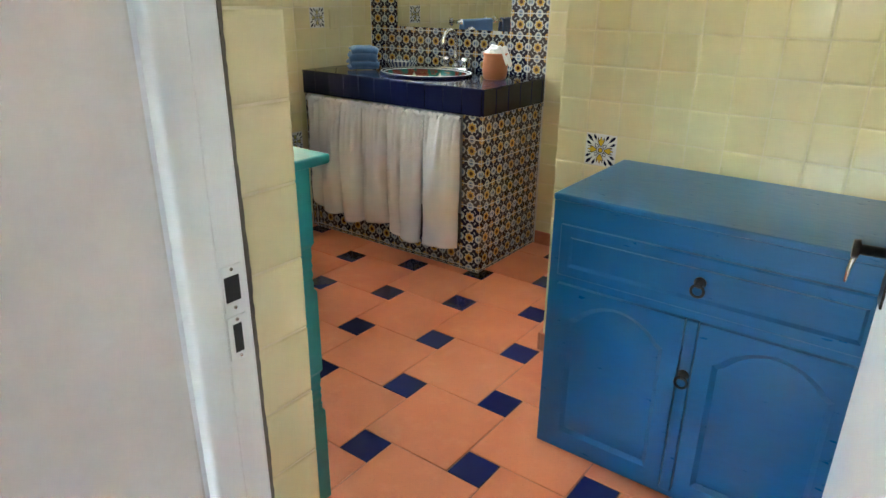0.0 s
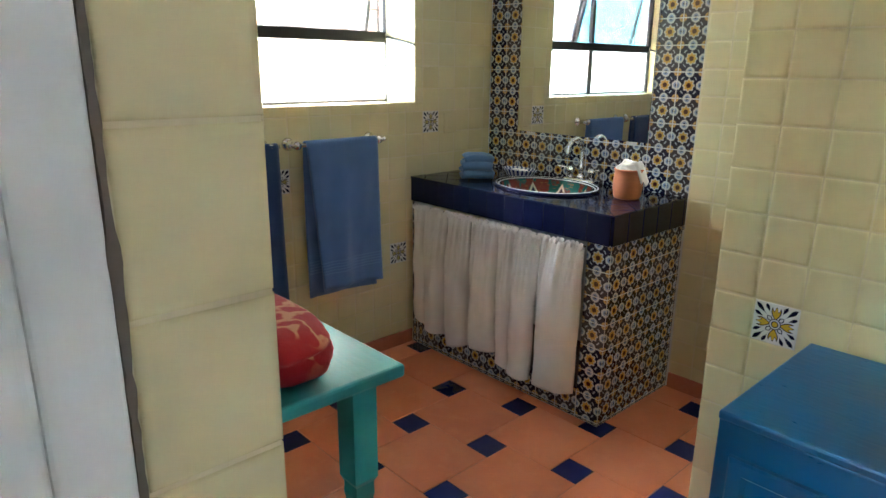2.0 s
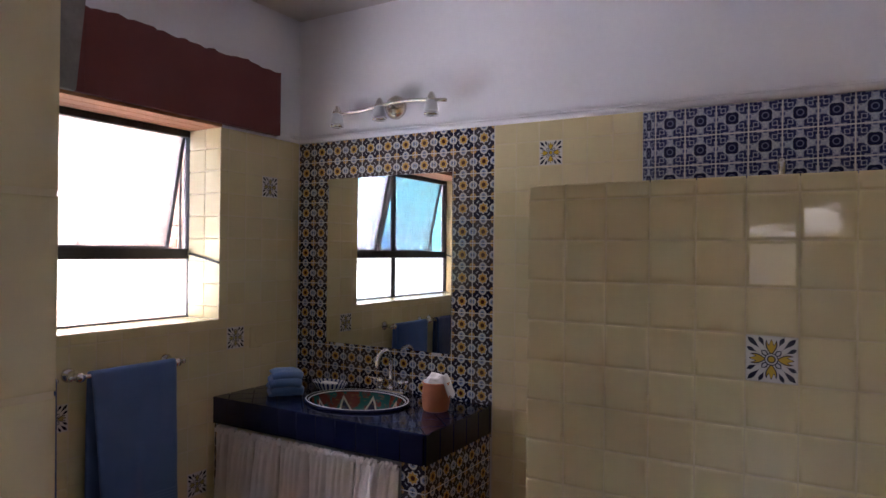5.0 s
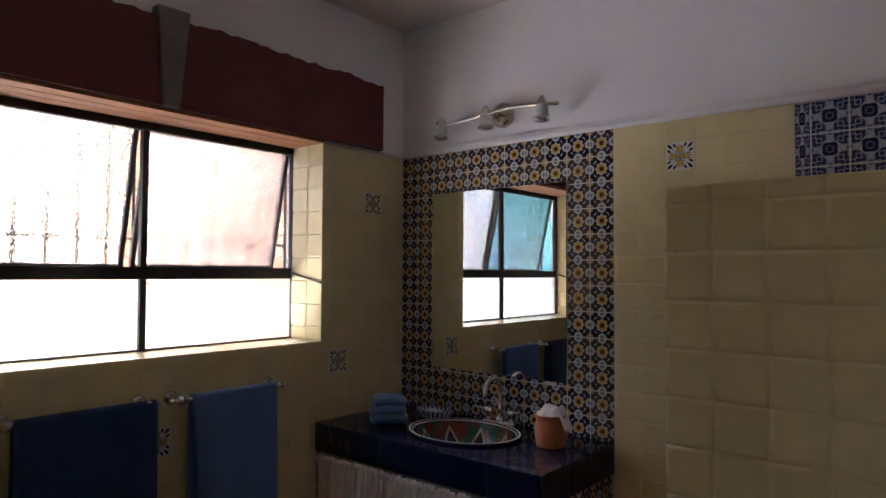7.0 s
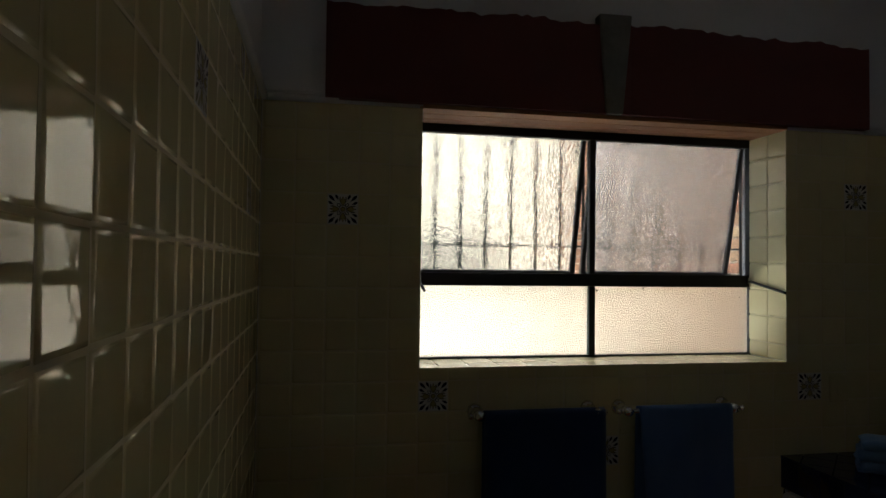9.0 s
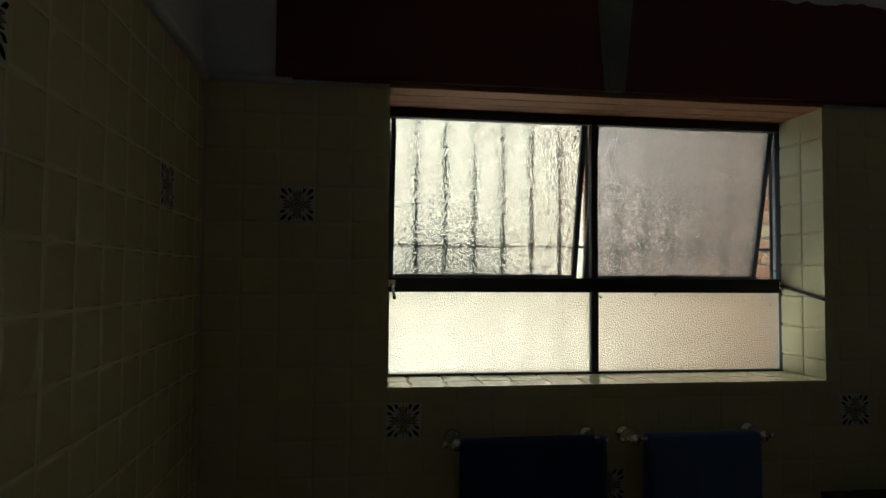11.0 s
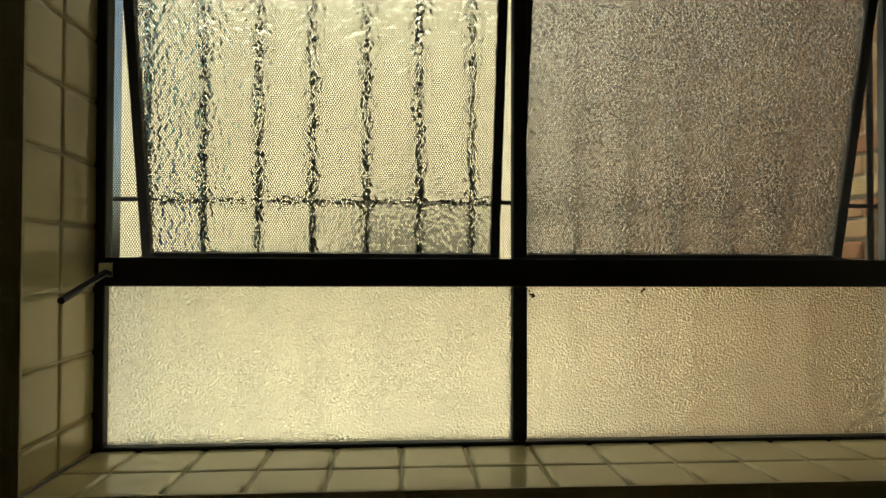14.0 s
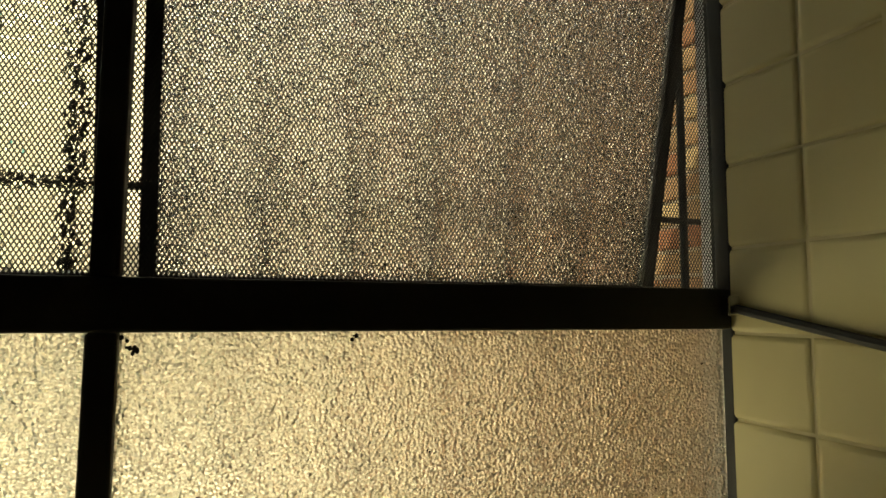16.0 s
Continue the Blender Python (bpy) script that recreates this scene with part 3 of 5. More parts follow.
rows_z = steps(1.062, P, 0.0, Z_TILE)
cols_w = steps(-0.361, P, Y_SOUTH, 0.0)
flowers_w = [(-0.213, 1.84, M_FLOWERDIM), (-0.413, 1.114, M_FLOWERDIM), (-2.182, 1.74, M_FLOWERDIM), (-1.865, 1.114, M_FLOWERDIM), (-0.625, 0.489, M_FLOWERDIM), (-1.24, 0.90, M_FLOWERDIM)]
tiles(wall_west, (-0.007, 0, 0), (0, 1, 0), (0, 0, 1), grid(cols_w, rows_z, M_YELLOW, [(WIN_Y0, WIN_Z0, WIN_Y1, 3.0)], flowers_w), near=lambda r: -r[1])
# window reveal: sides and sill
sides_z = steps(WIN_Z0 + 0.06, P, WIN_Z0, WIN_Z1)
side_x = [-0.222, -0.105, 0.0]
tiles(wall_west, (0, WIN_Y1 + 0.007, 0), (1, 0, 0), (0, 0, 1), grid(side_x, sides_z, M_YELLOW))
tiles(wall_west, (0, WIN_Y0 - 0.007, 0), (-1, 0, 0), (0, 0, 1), grid([0.0, 0.105, 0.222], sides_z, M_YELLOW))
tiles(wall_west, (0, 0, WIN_Z0 - 0.007), (1, 0, 0), (0, 1, 0), grid(side_x, steps(-1.19, 0.109, WIN_Y0, WIN_Y1), M_YELLOW))

# north wall: painted tiles round the mirror, yellow ones beside, blue band over the shower
sun_x = [k * 1.142 / 11 for k in range(12)]
sun_z = steps(Z_TILE - 0.0045, 0.1035, 0.72, Z_TILE - 0.004)
tiles(wall_north, (0, 0.007, 0), (1, 0, 0), (0, 0, 1), grid(sun_x, sun_z, M_SUN, [(0.26, 1.13, 0.88, 1.83)]), gap=0.004)
tiles(wall_north, (0, 0.007, 0), (1, 0, 0), (0, 0, 1), grid(steps(1.142 + P, P, 1.146, X_EAST), rows_z, M_YELLOW, [(1.778, 1.64, 4, 3)], [(1.40, 1.94, M_FLOWER)]), near=lambda r: r[0] - r[1])
tiles(wall_north, (0, 0.007, 0), (1, 0, 0), (0, 0, 1), grid(steps(1.826, 0.108, 1.778, X_EAST), steps(2.076, 0.1075, 1.64, 2.077), M_BLUELEAF), gap=0.004)
tiles(wall_south, (0, Y_SOUTH - 0.007, 0), (-1, 0, 0), (0, 0, 1), grid([-k for k in steps(1.69, 0.108, 0.0, JAMB_X - 0.045)[::-1]], rows_z, M_YELLOW, (), [(-0.34, 1.74, M_FLOWERDIM), (-1.09, 1.85, M_FLOWERDIM)]), near=lambda r: -r[1], jitter=0.55)
tiles(wall_east, (X_EAST + 0.007, 0, 0), (0, -1, 0), (0, 0, 1), grid(steps(0.9, P, 0.0, 2.4), rows_z, M_YELLOW), limit=60)

# fin of wall beside the doorway, one tile deep
fin = tagged(link("wall_fin", box(1.992, JAMB_X - 0.003, Y_SOUTH, -2.352, 0, 2.09), M_GROUT_Y), "narrow tiled wall end beside the doorway", "wall", kind="structure")
fin_z = steps(0.906, 0.1085, 0, 2.09)
tiles(fin, (JAMB_X - 0.007, 0, 0), (0, 1, 0), (0, 0, 1), grid([-2.441, -2.349], fin_z, M_YELLOW))
tiles(fin, (0, -2.355, 0), (-1, 0, 0), (0, 0, 1), grid([-JAMB_X + 0.008, -1.992], fin_z, M_YELLOW))

# low wall of the shower
part_wall = tagged(link("wall_partition", box(PART_X + 0.003, X_EAST + 0.01, PART_Y + 0.003, PART_Y + 0.112, 0, PART_Z - 0.006), M_GROUT_Y), "low tiled wall that screens the shower", "wall", kind="structure")
px = steps(1.821, 0.1048, PART_X, X_EAST)
pz = [0.0] + [1.664 - 0.1035 * k for k in range(16, -1, -1)] + [PART_Z]
tiles(part_wall, (0, PART_Y + 0.007, 0), (1, 0, 0), (0, 0, 1), grid(px, pz, M_YELLOW, (), [(1.874, 0.784, M_FLOWER), (2.29, 1.302, M_FLOWER)]), jitter=0.5)
tiles(part_wall, (PART_X + 0.007, 0, 0), (0, -1, 0), (0, 0, 1), grid([0.858, 0.966], pz, M_YELLOW))
tiles(part_wall, (0, 0, PART_Z - 0.011), (1, 0, 0), (0, 1, 0), grid(px, [PART_Y, PART_Y + 0.118], M_YELLOW))

# moulding over the tiles
for nm, a, b in (("trim", (0.0, -0.006, Z_TILE + 0.01), (X_EAST, -0.006, Z_TILE - 0.006)), ("trim", (0.002, 0.0, Z_TILE + 0.011), (0.002, -0.16, Z_TILE + 0.011)), ("trim", (0.002, -2.2, Z_TILE + 0.011), (0.002, Y_SOUTH, Z_TILE + 0.011)),
                 ("trim", (0.0, Y_SOUTH + 0.004, Z_TILE + 0.011), (JAMB_X - 0.05, Y_SOUTH + 0.004, Z_TILE + 0.011))):
    bm = tube([a, b], 0.013, 10)
    tube([Vector(a) + Vector((0, 0, 0.016)), Vector(b) + Vector((0, 0, 0.016))], 0.006, 8, bm=bm)
    tagged(link(nm, bm, M_PLASTER, True), "thin rounded plaster moulding above the tiles", "moulding", kind="structure")

# skirting
for b in ((0.0, 0.011, Y_SOUTH, -0.54, 0.002, 0.072), (1.145, PART_X + 1.2, -0.011, 0.0, 0.002, 0.072), (PART_X - 0.012, PART_X, PART_Y - 0.012, PART_Y + 0.115, 0.002, 0.075), (PART_X, 2.99, PART_Y - 0.012, PART_Y, 0.002, 0.075), (0.012, 1.98, Y_SOUTH, Y_SOUTH + 0.011, 0.002, 0.072)):
    tagged(link("baseboard", box(*b, bevel=0.003), M_SKIRT), "low terracotta skirting along the wall", "skirting", kind="structure")

# ---- floor: large terracotta squares with small navy ones ----
floor = tagged(link("floor", box(-0.008, X_EAST + 0.01, -2.75, 0.008, -0.15, -0.004), M_GROUT_F), "terracotta tile floor with navy insets", "floor", kind="structure")
A, B = 0.3125, 0.1105
O = Vector((1.299 - A, -1.095 - B))
rects = []
for i in range(-12, 13):
    for j in range(-12, 13):
        c = O + i * Vector((A, B)) + j * Vector((-B, A))
        for x0, y0, s, mt in ((c.x, c.y, A, M_TERRA), (c.x + A, c.y, B, M_NAVYFLOOR)):
            a, b, cc, d = max(x0, 0.0), max(y0, -2.74), min(x0 + s, X_EAST), min(y0 + s, 0.0)
            if cc - a > 0.02 and d - b > 0.02:
                rects.append((a, b, cc, d, mt))
tiles(floor, (0, 0, -0.007), (1, 0, 0), (0, 1, 0), rects, gap=0.004, jitter=0.12, name="floor_tile")

# ---- window ----
window_1 = thing("window_1", (X_GLASS, -1.2, WIN_Z0), "black iron window, lower panes fixed, upper two tilted outwards", "window", kind="structure")
YM = -1.203


def bar_box(name, y0, y1, z0, z1, x0=-0.245, x1=-0.213, parent=window_1, bevel=0.003):
    return part(name, box(x0, x1, y0, y1, z0, z1, bevel=bevel), M_IRON, parent)


bar_box("frame_side", WIN_Y0 - 0.006, -1.9015, WIN_Z0 - 0.004, WIN_Z1)
bar_box("frame_side", -0.5135, WIN_Y1 + 0.006, WIN_Z0 - 0.004, WIN_Z1)
bar_box("frame_bottom", -1.9015, -0.5135, WIN_Z0 - 0.004, 1.215)
bar_box("frame_top", -1.9015, -0.5135, 2.058, WIN_Z1)
bar_box("transom", -1.9015, -0.5135, 1.482, 1.531)
bar_box("mullion", YM - 0.013, YM + 0.013, 1.215, 1.482)
bar_box("mullion", YM - 0.012, YM + 0.012, 1.531, 2.058)
for nm, y0, y1, mt, lab in (("lower_pane", -1.9005, YM - 0.013, M_FROST, "frosted glass pane"), ("lower_pane", YM + 0.013, -0.5145, M_FROST, "frosted glass pane")):
    pane = part(nm, box(-0.233, -0.229, y0, y1, 1.2155, 1.4815), mt, window_1, lab)
    pane.visible_shadow = False
# tilted sashes, hung from the top, pushed out at the bottom
TILT = math.atan2(0.115, 0.53)
for nm, y0, y1, mt, lab in (("left_sash", -1.9, YM - 0.012, M_PEBBLE, "pebbled glass sash pushed open"), ("right_sash", YM + 0.012, -0.512, M_FINE, "fine-grained glass sash pushed open")):
    turn = Matrix.Translation((-0.252, 0, 2.078)) @ Matrix.Rotation(TILT, 4, "Y")
    fr = bmesh.new()
    L, w = 0.575, 0.017
    box(-0.010, 0.010, y0 + 0.002, y0 + 0.002 + w, -L, 0, bm=fr), box(-0.010, 0.010, y1 - 0.002 - w, y1 - 0.002, -L, 0, bm=fr)
    box(-0.010, 0.010, y0 + 0.002 + w, y1 - 0.002 - w, -L, -L + 0.026, bm=fr), box(-0.010, 0.010, y0 + 0.002 + w, y1 - 0.002 - w, -0.016, 0, bm=fr)
    bmesh.ops.transform(fr, matrix=turn, verts=fr.verts)
    sash = part(nm, fr, M_IRON, window_1, lab)
    gl = box(-0.0022, 0.0022, y0 + 0.002 + w, y1 - 0.002 - w, -L + 0.026, -0.016)
    bmesh.ops.transform(gl, matrix=turn, verts=gl.verts)
    pane = part("pane", gl, mt, sash, lab.split(" sash")[0])
    pane.visible_shadow = False
    # stay arm that holds the sash, sticking into the room
    yy, e = (y0 + 0.012, 0.03) if nm == "left_sash" else (y1 - 0.012, -0.03)
    y_in = y0 + 0.006 if nm == "left_sash" else y1 - 0.006
    arm = tube([(-0.36, yy + e * 0.3, 1.535), (-0.235, yy, 1.513), (-0.21, y_in, 1.508), (0.0 if nm == "right_sash" else -0.06, y_in, 1.468)], 0.0055, 8)
    part("stay_arm", arm, M_IRON, window_1)
    part("catch", box(-0.22, -0.2, y_in - 0.012, y_in + 0.012, 1.498, 1.522, bevel=0.002), M_CHROME, window_1)


def wire_screen(y0, y1, z0, z1, x, pitch=0.0043, rise=0.0072, r=0.00085):
    """Diamond wire mesh: two families of slanting flat wires."""
    verts, faces = [], []
    slope = (rise / 2) / (pitch / 2)
    h = z1 - z0
    n = int((y1 - y0 + h / slope) / pitch) + 1
    for s in (1, -1):
        for k in range(n):
            ys = y0 - h / slope + k * pitch if s > 0 else y0 + k * pitch
            a, b = (ys, z0), (ys + s * h / slope, z1)
            t0, t1 = sorted(((y0 - a[0]) / (b[0] - a[0]), (y1 - a[0]) / (b[0] - a[0])))
            t0, t1 = max(t0, 0), min(t1, 1)
            if t1 - t0 < 0.001:
                continue
            p, q = [(a[0] + (b[0] - a[0]) * t, a[1] + (b[1] - a[1]) * t) for t in (t0, t1)]
            i = len(verts)
            xx = x + 0.0004 * s
            for c in (p, q):
                verts += [(xx - r * 0.5, c[0], c[1]), (xx, c[0] - r, c[1]), (xx + r * 0.5, c[0], c[1]), (xx, c[0] + r, c[1])]
            faces += [(i + m, i + (m + 1) % 4, i + 4 + (m + 1) % 4, i + 4 + m) for m in range(4)]
    me = bpy.data.meshes.new("insect_screen")
    me.from_pydata(verts, [], faces)
    me.materials.append(M_IRON)
    ob = new("insect_screen", me)
    ob.parent, ob.matrix_parent_inverse = window_1, window_1.matrix_world.inverted()
    return tagged(ob, "fine dark wire insect screen", kind="stuff")


wire_screen(-1.9, YM - 0.012, 1.531, 2.058, -0.236)
wire_screen(YM + 0.012, -0.515, 1.531, 2.058, -0.236)

speck = bmesh.new()
rng = random.Random(12)
spots = [(-1.028, 1.651, 0.005), (-1.25, 2.04, 0.013), (-1.262, 2.02, 0.009), (-1.36, 2.035, 0.007), (-1.55, 2.03, 0.008), (-1.545, 2.012, 0.005), (-1.80, 2.045, 0.005), (-1.186, 1.472, 0.006), (-1.178, 1.466, 0.005), (-0.98, 1.475, 0.004), (-0.80, 2.04, 0.007), (-0.82, 2.03, 0.005), (-0.66, 2.04, 0.005), (-0.70, 1.76, 0.003), (-0.9, 1.36, 0.002), (-1.5, 1.33, 0.002), (-0.62, 1.3, 0.002), (-0.55, 1.44, 0.003)]
for y, z, r in spots:
    for _ in range(4):
        yy, zz, rr = y + rng.uniform(-r, r), z + rng.uniform(-r, r), r * rng.uniform(0.25, 0.6)
        made = bmesh.ops.create_icosphere(speck, subdivisions=1, radius=rr)["verts"]
        bmesh.ops.scale(speck, vec=(0.25, 1, rng.uniform(0.5, 1.3)), verts=made)
        bmesh.ops.translate(speck, vec=(-0.2275 if z < 1.49 else -0.2345, yy, zz), verts=made)
tagged(part("dirt_specks", speck, M_IRON, window_1), "specks of debris and mould on the panes", kind="stuff")

# grille outside
grille = thing("window_grille", (-0.41, -1.2, 1.15), "black iron window grille of upright bars, outside the panes", "grille", kind="structure")
for k in range(16):
    y = -2.0115 + k * 0.1065
    part("bar", tube([(-0.41, y, 1.14), (-0.41, y, 2.16)], 0.0065, 8), M_IRON, grille)
for z in (1.16, 1.645, 2.14):
    part("cross_bar", box(-0.4165, -0.4035, -2.06, -0.34, z - 0.004, z + 0.004), M_IRON, grille)

# lintel: painted band, keystone and timber soffit
band = thing("window_lintel", (0.0, -1.2, WIN_Z1), "oxblood-painted band over the window with a grey keystone", "lintel", kind="structure")
rng = random.Random(3)


def ragged_band(y0, y1):
    bm = bmesh.new()
    n = 46
    top, prev = [], 0.0
    for i in range(n + 1):
        prev = 0.75 * prev + rng.uniform(-0.006, 0.006)
        dip = 0.007 * abs(math.sin(i * 1.05 + 0.6 * math.sin(i * 0.37)))
        top.append(2.435 + prev - dip - (0.03 if y0 > -1.1 else 0.0) * i / n)
    back, front = [], []
    for i in range(n + 1):
        y = y0 + (y1 - y0) * i / n
        for lst, x in ((back, -0.009), (front, 0.026)):
            lst.append((bm.verts.new((x, y, WIN_Z1 + 0.004)), bm.verts.new((x, y, top[i] - (0.008 if x > 0 else 0.0)))))
    for i in range(n):
        f0, f1, b0, b1 = front[i], front[i + 1], back[i], back[i + 1]
        bm.faces.new((f0[0], f1[0], f1[1], f0[1])), bm.faces.new((f0[1], f1[1], b1[1], b0[1])), bm.faces.new((f0[0], b0[0], b1[0], f1[0]))
    for i in (0, n):
        bm.faces.new((front[i][0], front[i][1], back[i][1], back[i][0]))
    bmesh.ops.recalc_face_normals(bm, faces=bm.faces)
    return bm


part("painted_band", ragged_band(-2.245, -1.285), M_LINTEL, band)
part("painted_band", ragged_band(-1.165, -0.165), M_LINTEL, band)
bm = bmesh.new()
front = [bm.verts.new((0.034, y, z)) for y, z in ((-1.262, WIN_Z1 + 0.003), (-1.198, WIN_Z1 + 0.003), (-1.165, 2.462), (-1.29, 2.46))]
back = [bm.verts.new((-0.009, v.co.y, v.co.z)) for v in front]
bm.faces.new(front)
for k in range(4):
    bm.faces.new((front[k], back[k], back[(k + 1) % 4], front[(k + 1) % 4]))
bmesh.ops.recalc_face_normals(bm, faces=bm.faces)
bmesh.ops.bevel(bm, geom=bm.edges[:], offset=0.004, segments=2, affect="EDGES")
part("keystone", bm, M_KEY, band, "grey cement keystone")
for yk in ((-1.285, -1.262), (-1.198, -1.165)):
    part("painted_band", box(-0.009, 0.024, yk[0] - 0.004, yk[1] + 0.004, WIN_Z1 + 0.004, 2.425), M_LINTEL, band)
for k in range(3):
    part("soffit_board", box(-0.212 + k * 0.075, -0.140 + k * 0.075, WIN_Y0, WIN_Y1, WIN_Z1 - 0.012, WIN_Z1 + 0.003, bevel=0.003), M_SOFFIT, band, "bare timber soffit board")

# ---- doorway, frame and leaf ----
door_frame = thing("door_frame", (JAMB_X, -2.5, 0), "white-painted wooden door frame with strike plates", "door frame", kind="structure")
for x0, x1, sx in ((JAMB_X - 0.03, JAMB_X + 0.004, 1), (HINGE_X - 0.004, HINGE_X + 0.03, -1)):
    part("jamb", box(x0, x1, -2.488, -2.446, 0, 2.06, bevel=0.003), M_WHITE, door_frame)
    stop = (JAMB_X - 0.03, JAMB_X + 0.011) if sx > 0 else (HINGE_X - 0.011, HINGE_X + 0.03)
    part("stop", box(*stop, -2.535, -2.4885, 0, 2.06, bevel=0.006, seg=4), M_WHITE, door_frame)
part("head", box(JAMB_X + 0.004, HINGE_X - 0.004, -2.572, -2.446, 2.02, 2.06, bevel=0.003), M_WHITE, door_frame)
for z, hh, hole in ((0.905, 0.05, (0.012, 0.017)), (0.836, 0.05, (0.007, 0.02))):
    pl = part("strike_plate", box(JAMB_X + 0.0035, JAMB_X + 0.0058, -2.4845, -2.4555, z - hh * 0.62, z + hh * 0.62, bevel=0.0006), M_WHITE, door_frame)
    # Black block on the plate paints in the hole's shade.
    part("strike_hole", box(JAMB_X + 0.0045, JAMB_X + 0.0064, -2.470 - hole[0], -2.470 + hole[0] * 0.8, z - hole[1], z + hole[1]), M_IRON, pl, "black patch standing for the shade in the latch hole")
    for dz in (-0.026, 0.026):
        part("screw", lathe([(0.0, 0.0016), (0.0022, 0.0012), (0.0025, 0)], (JAMB_X + 0.0055, -2.470, z + dz), 10, "x"), M_NICKEL, pl)
seam = bmesh.new()
rng = random.Random(21)
last, z = None, 0.0
while z < 2.06:
    w = 0.0015 + 0.004 * max(0.0, noise.noise(Vector((z * 9, 0.3, 1.7)))) + rng.uniform(0, 0.0015)
    y = -2.4435 + 0.0015 * noise.noise(Vector((z * 5, 2.0, 0.0)))
    ring = [seam.verts.new((x, yy, z)) for x, yy in ((JAMB_X - 0.02, y - 0.003), (JAMB_X + 0.0035, y - w), (JAMB_X + 0.0035, y + w), (JAMB_X - 0.02, y + 0.003))]
    if last:
        for k in range(4):
            seam.faces.new((last[k], last[(k + 1) % 4], ring[(k + 1) % 4], ring[k]))
    last, z = ring, z + 0.009
bmesh.ops.recalc_face_normals(seam, faces=seam.faces)
part("filler_seam", seam, M_DARKBROWN, door_frame, "cracked dark filler along the tiles")

door_1 = thing("door_1", (HINGE_X - 0.02, -2.44, 0), "white-painted wooden door standing open into the room", "door", kind="structure")
turn = Matrix.Translation((HINGE_X - 0.02, -2.44, 0)) @ Matrix.Rotation(radians(97), 4, "Z")


def leaf_part(name, b, mat, bevel=0.004, label="", parent=None):
    bm = box(*b, bevel=bevel)
    bmesh.ops.transform(bm, matrix=turn, verts=bm.verts)
    return part(name, bm, mat, parent or door_1, label)


leaf_part("leaf", (0.0, 0.73, -0.038, 0.0, 0.012, 2.01), M_WHITE)
for z0, z1 in ((0.12, 0.85), (1.02, 1.9)):
    for yy in ((-0.042, -0.0375), (-0.0005, 0.004)):
        leaf_part("panel_moulding", (0.11, 0.62, *yy, z0, z1), M_WHITE, 0.003)
for side, yy in (("near", 1), ("far", -1)):
    y_face = 0.0 if yy > 0 else -0.038
    plate = leaf_part("handle_plate", (0.668, 0.712, *sorted((y_face, y_face + yy * 0.004)), 0.80, 0.95), M_DARKMETAL, 0.0015, "dark metal handle plate")
    bm = tube([(0.69, y_face, 0.885), (0.69, y_face + yy * 0.045, 0.885), (0.69, y_face + yy * 0.047, 0.885), (0.69, y_face + yy * 0.056, 0.885)], [0.0085, 0.0085, 0.0155, 0.0145], 14)
    bmesh.ops.transform(bm, matrix=turn, verts=bm.verts)
    knob = part("handle", bm, M_DARKMETAL, door_1, "worn dark metal knob", True)
    bm = tube([(0.69, y_face + yy * 0.05, 0.875), (0.692, y_face + yy * 0.054, 0.85), (0.69, y_face + yy * 0.055, 0.828)], [0.004, 0.0035, 0.002], 8)
    bmesh.ops.transform(bm, matrix=turn, verts=bm.verts)
    part("key", bm, M_NICKEL, knob, "thin hanging pin", True)

# ---- hall behind the walker ----
wall("wall_hall", [(0.9, JAMB_X - 0.006, -2.93, -2.75, 0, Z_CEIL), (HINGE_X + 0.02, 4.0, -2.93, -2.75, 0, Z_CEIL), (0.72, 0.9, -6.4, -2.75, 0, Z_CEIL), (4.0, 4.18, -6.4, -2.75, 0, Z_CEIL),
                   (JAMB_X - 0.006, HINGE_X + 0.02, -2.93, -2.75, 2.06, Z_CEIL),
                   (0.9, 1.6, -6.4, -6.2, 0, Z_CEIL), (2.52, 4.0, -6.4, -6.2, 0, Z_CEIL), (1.6, 2.52, -6.4, -6.2, 0, 1.02), (1.6, 2.52, -6.4, -6.2, 1.98, Z_CEIL)], M_HALLWALL, "plain pinkish-white plaster walls of the hall")
rev = bmesh.new()
box(JAMB_X - 0.05, JAMB_X - 0.005, -2.93, -2.536, 0, 2.06, bevel=0.014, bm=rev, seg=5)
tagged(link("wall_reveal", rev, M_HALLWALL), "plastered side of the doorway", "wall", kind="structure")
tagged(link("floor_hall", box(0.72, 4.18, -6.4, -2.75, -0.15, -0.002), M_HALLFLOOR), "plain cement hall floor", "floor", kind="structure")
tagged(link("ceiling_hall", box(0.72, 4.18, -6.4, -2.75, Z_CEIL, Z_CEIL + 0.2), M_CEIL), "plain hall ceiling", "ceiling", kind="structure")
window_2 = thing("window_2", (2.06, -6.3, 1.02), "white-framed hall window", "window", kind="structure")
for x in (1.6, 2.04, 2.48):
    part("bar", box(x, x + 0.04, -6.24, -6.2, 1.02, 1.98, bevel=0.004), M_WHITE, window_2)
for z in (1.02, 1.36, 1.66, 1.945):
    for x0, x1 in ((1.64, 2.04), (2.08, 2.48)):
        part("cross_bar", box(x0, x1, -6.235, -6.205, z, z + 0.035, bevel=0.004), M_WHITE, window_2)

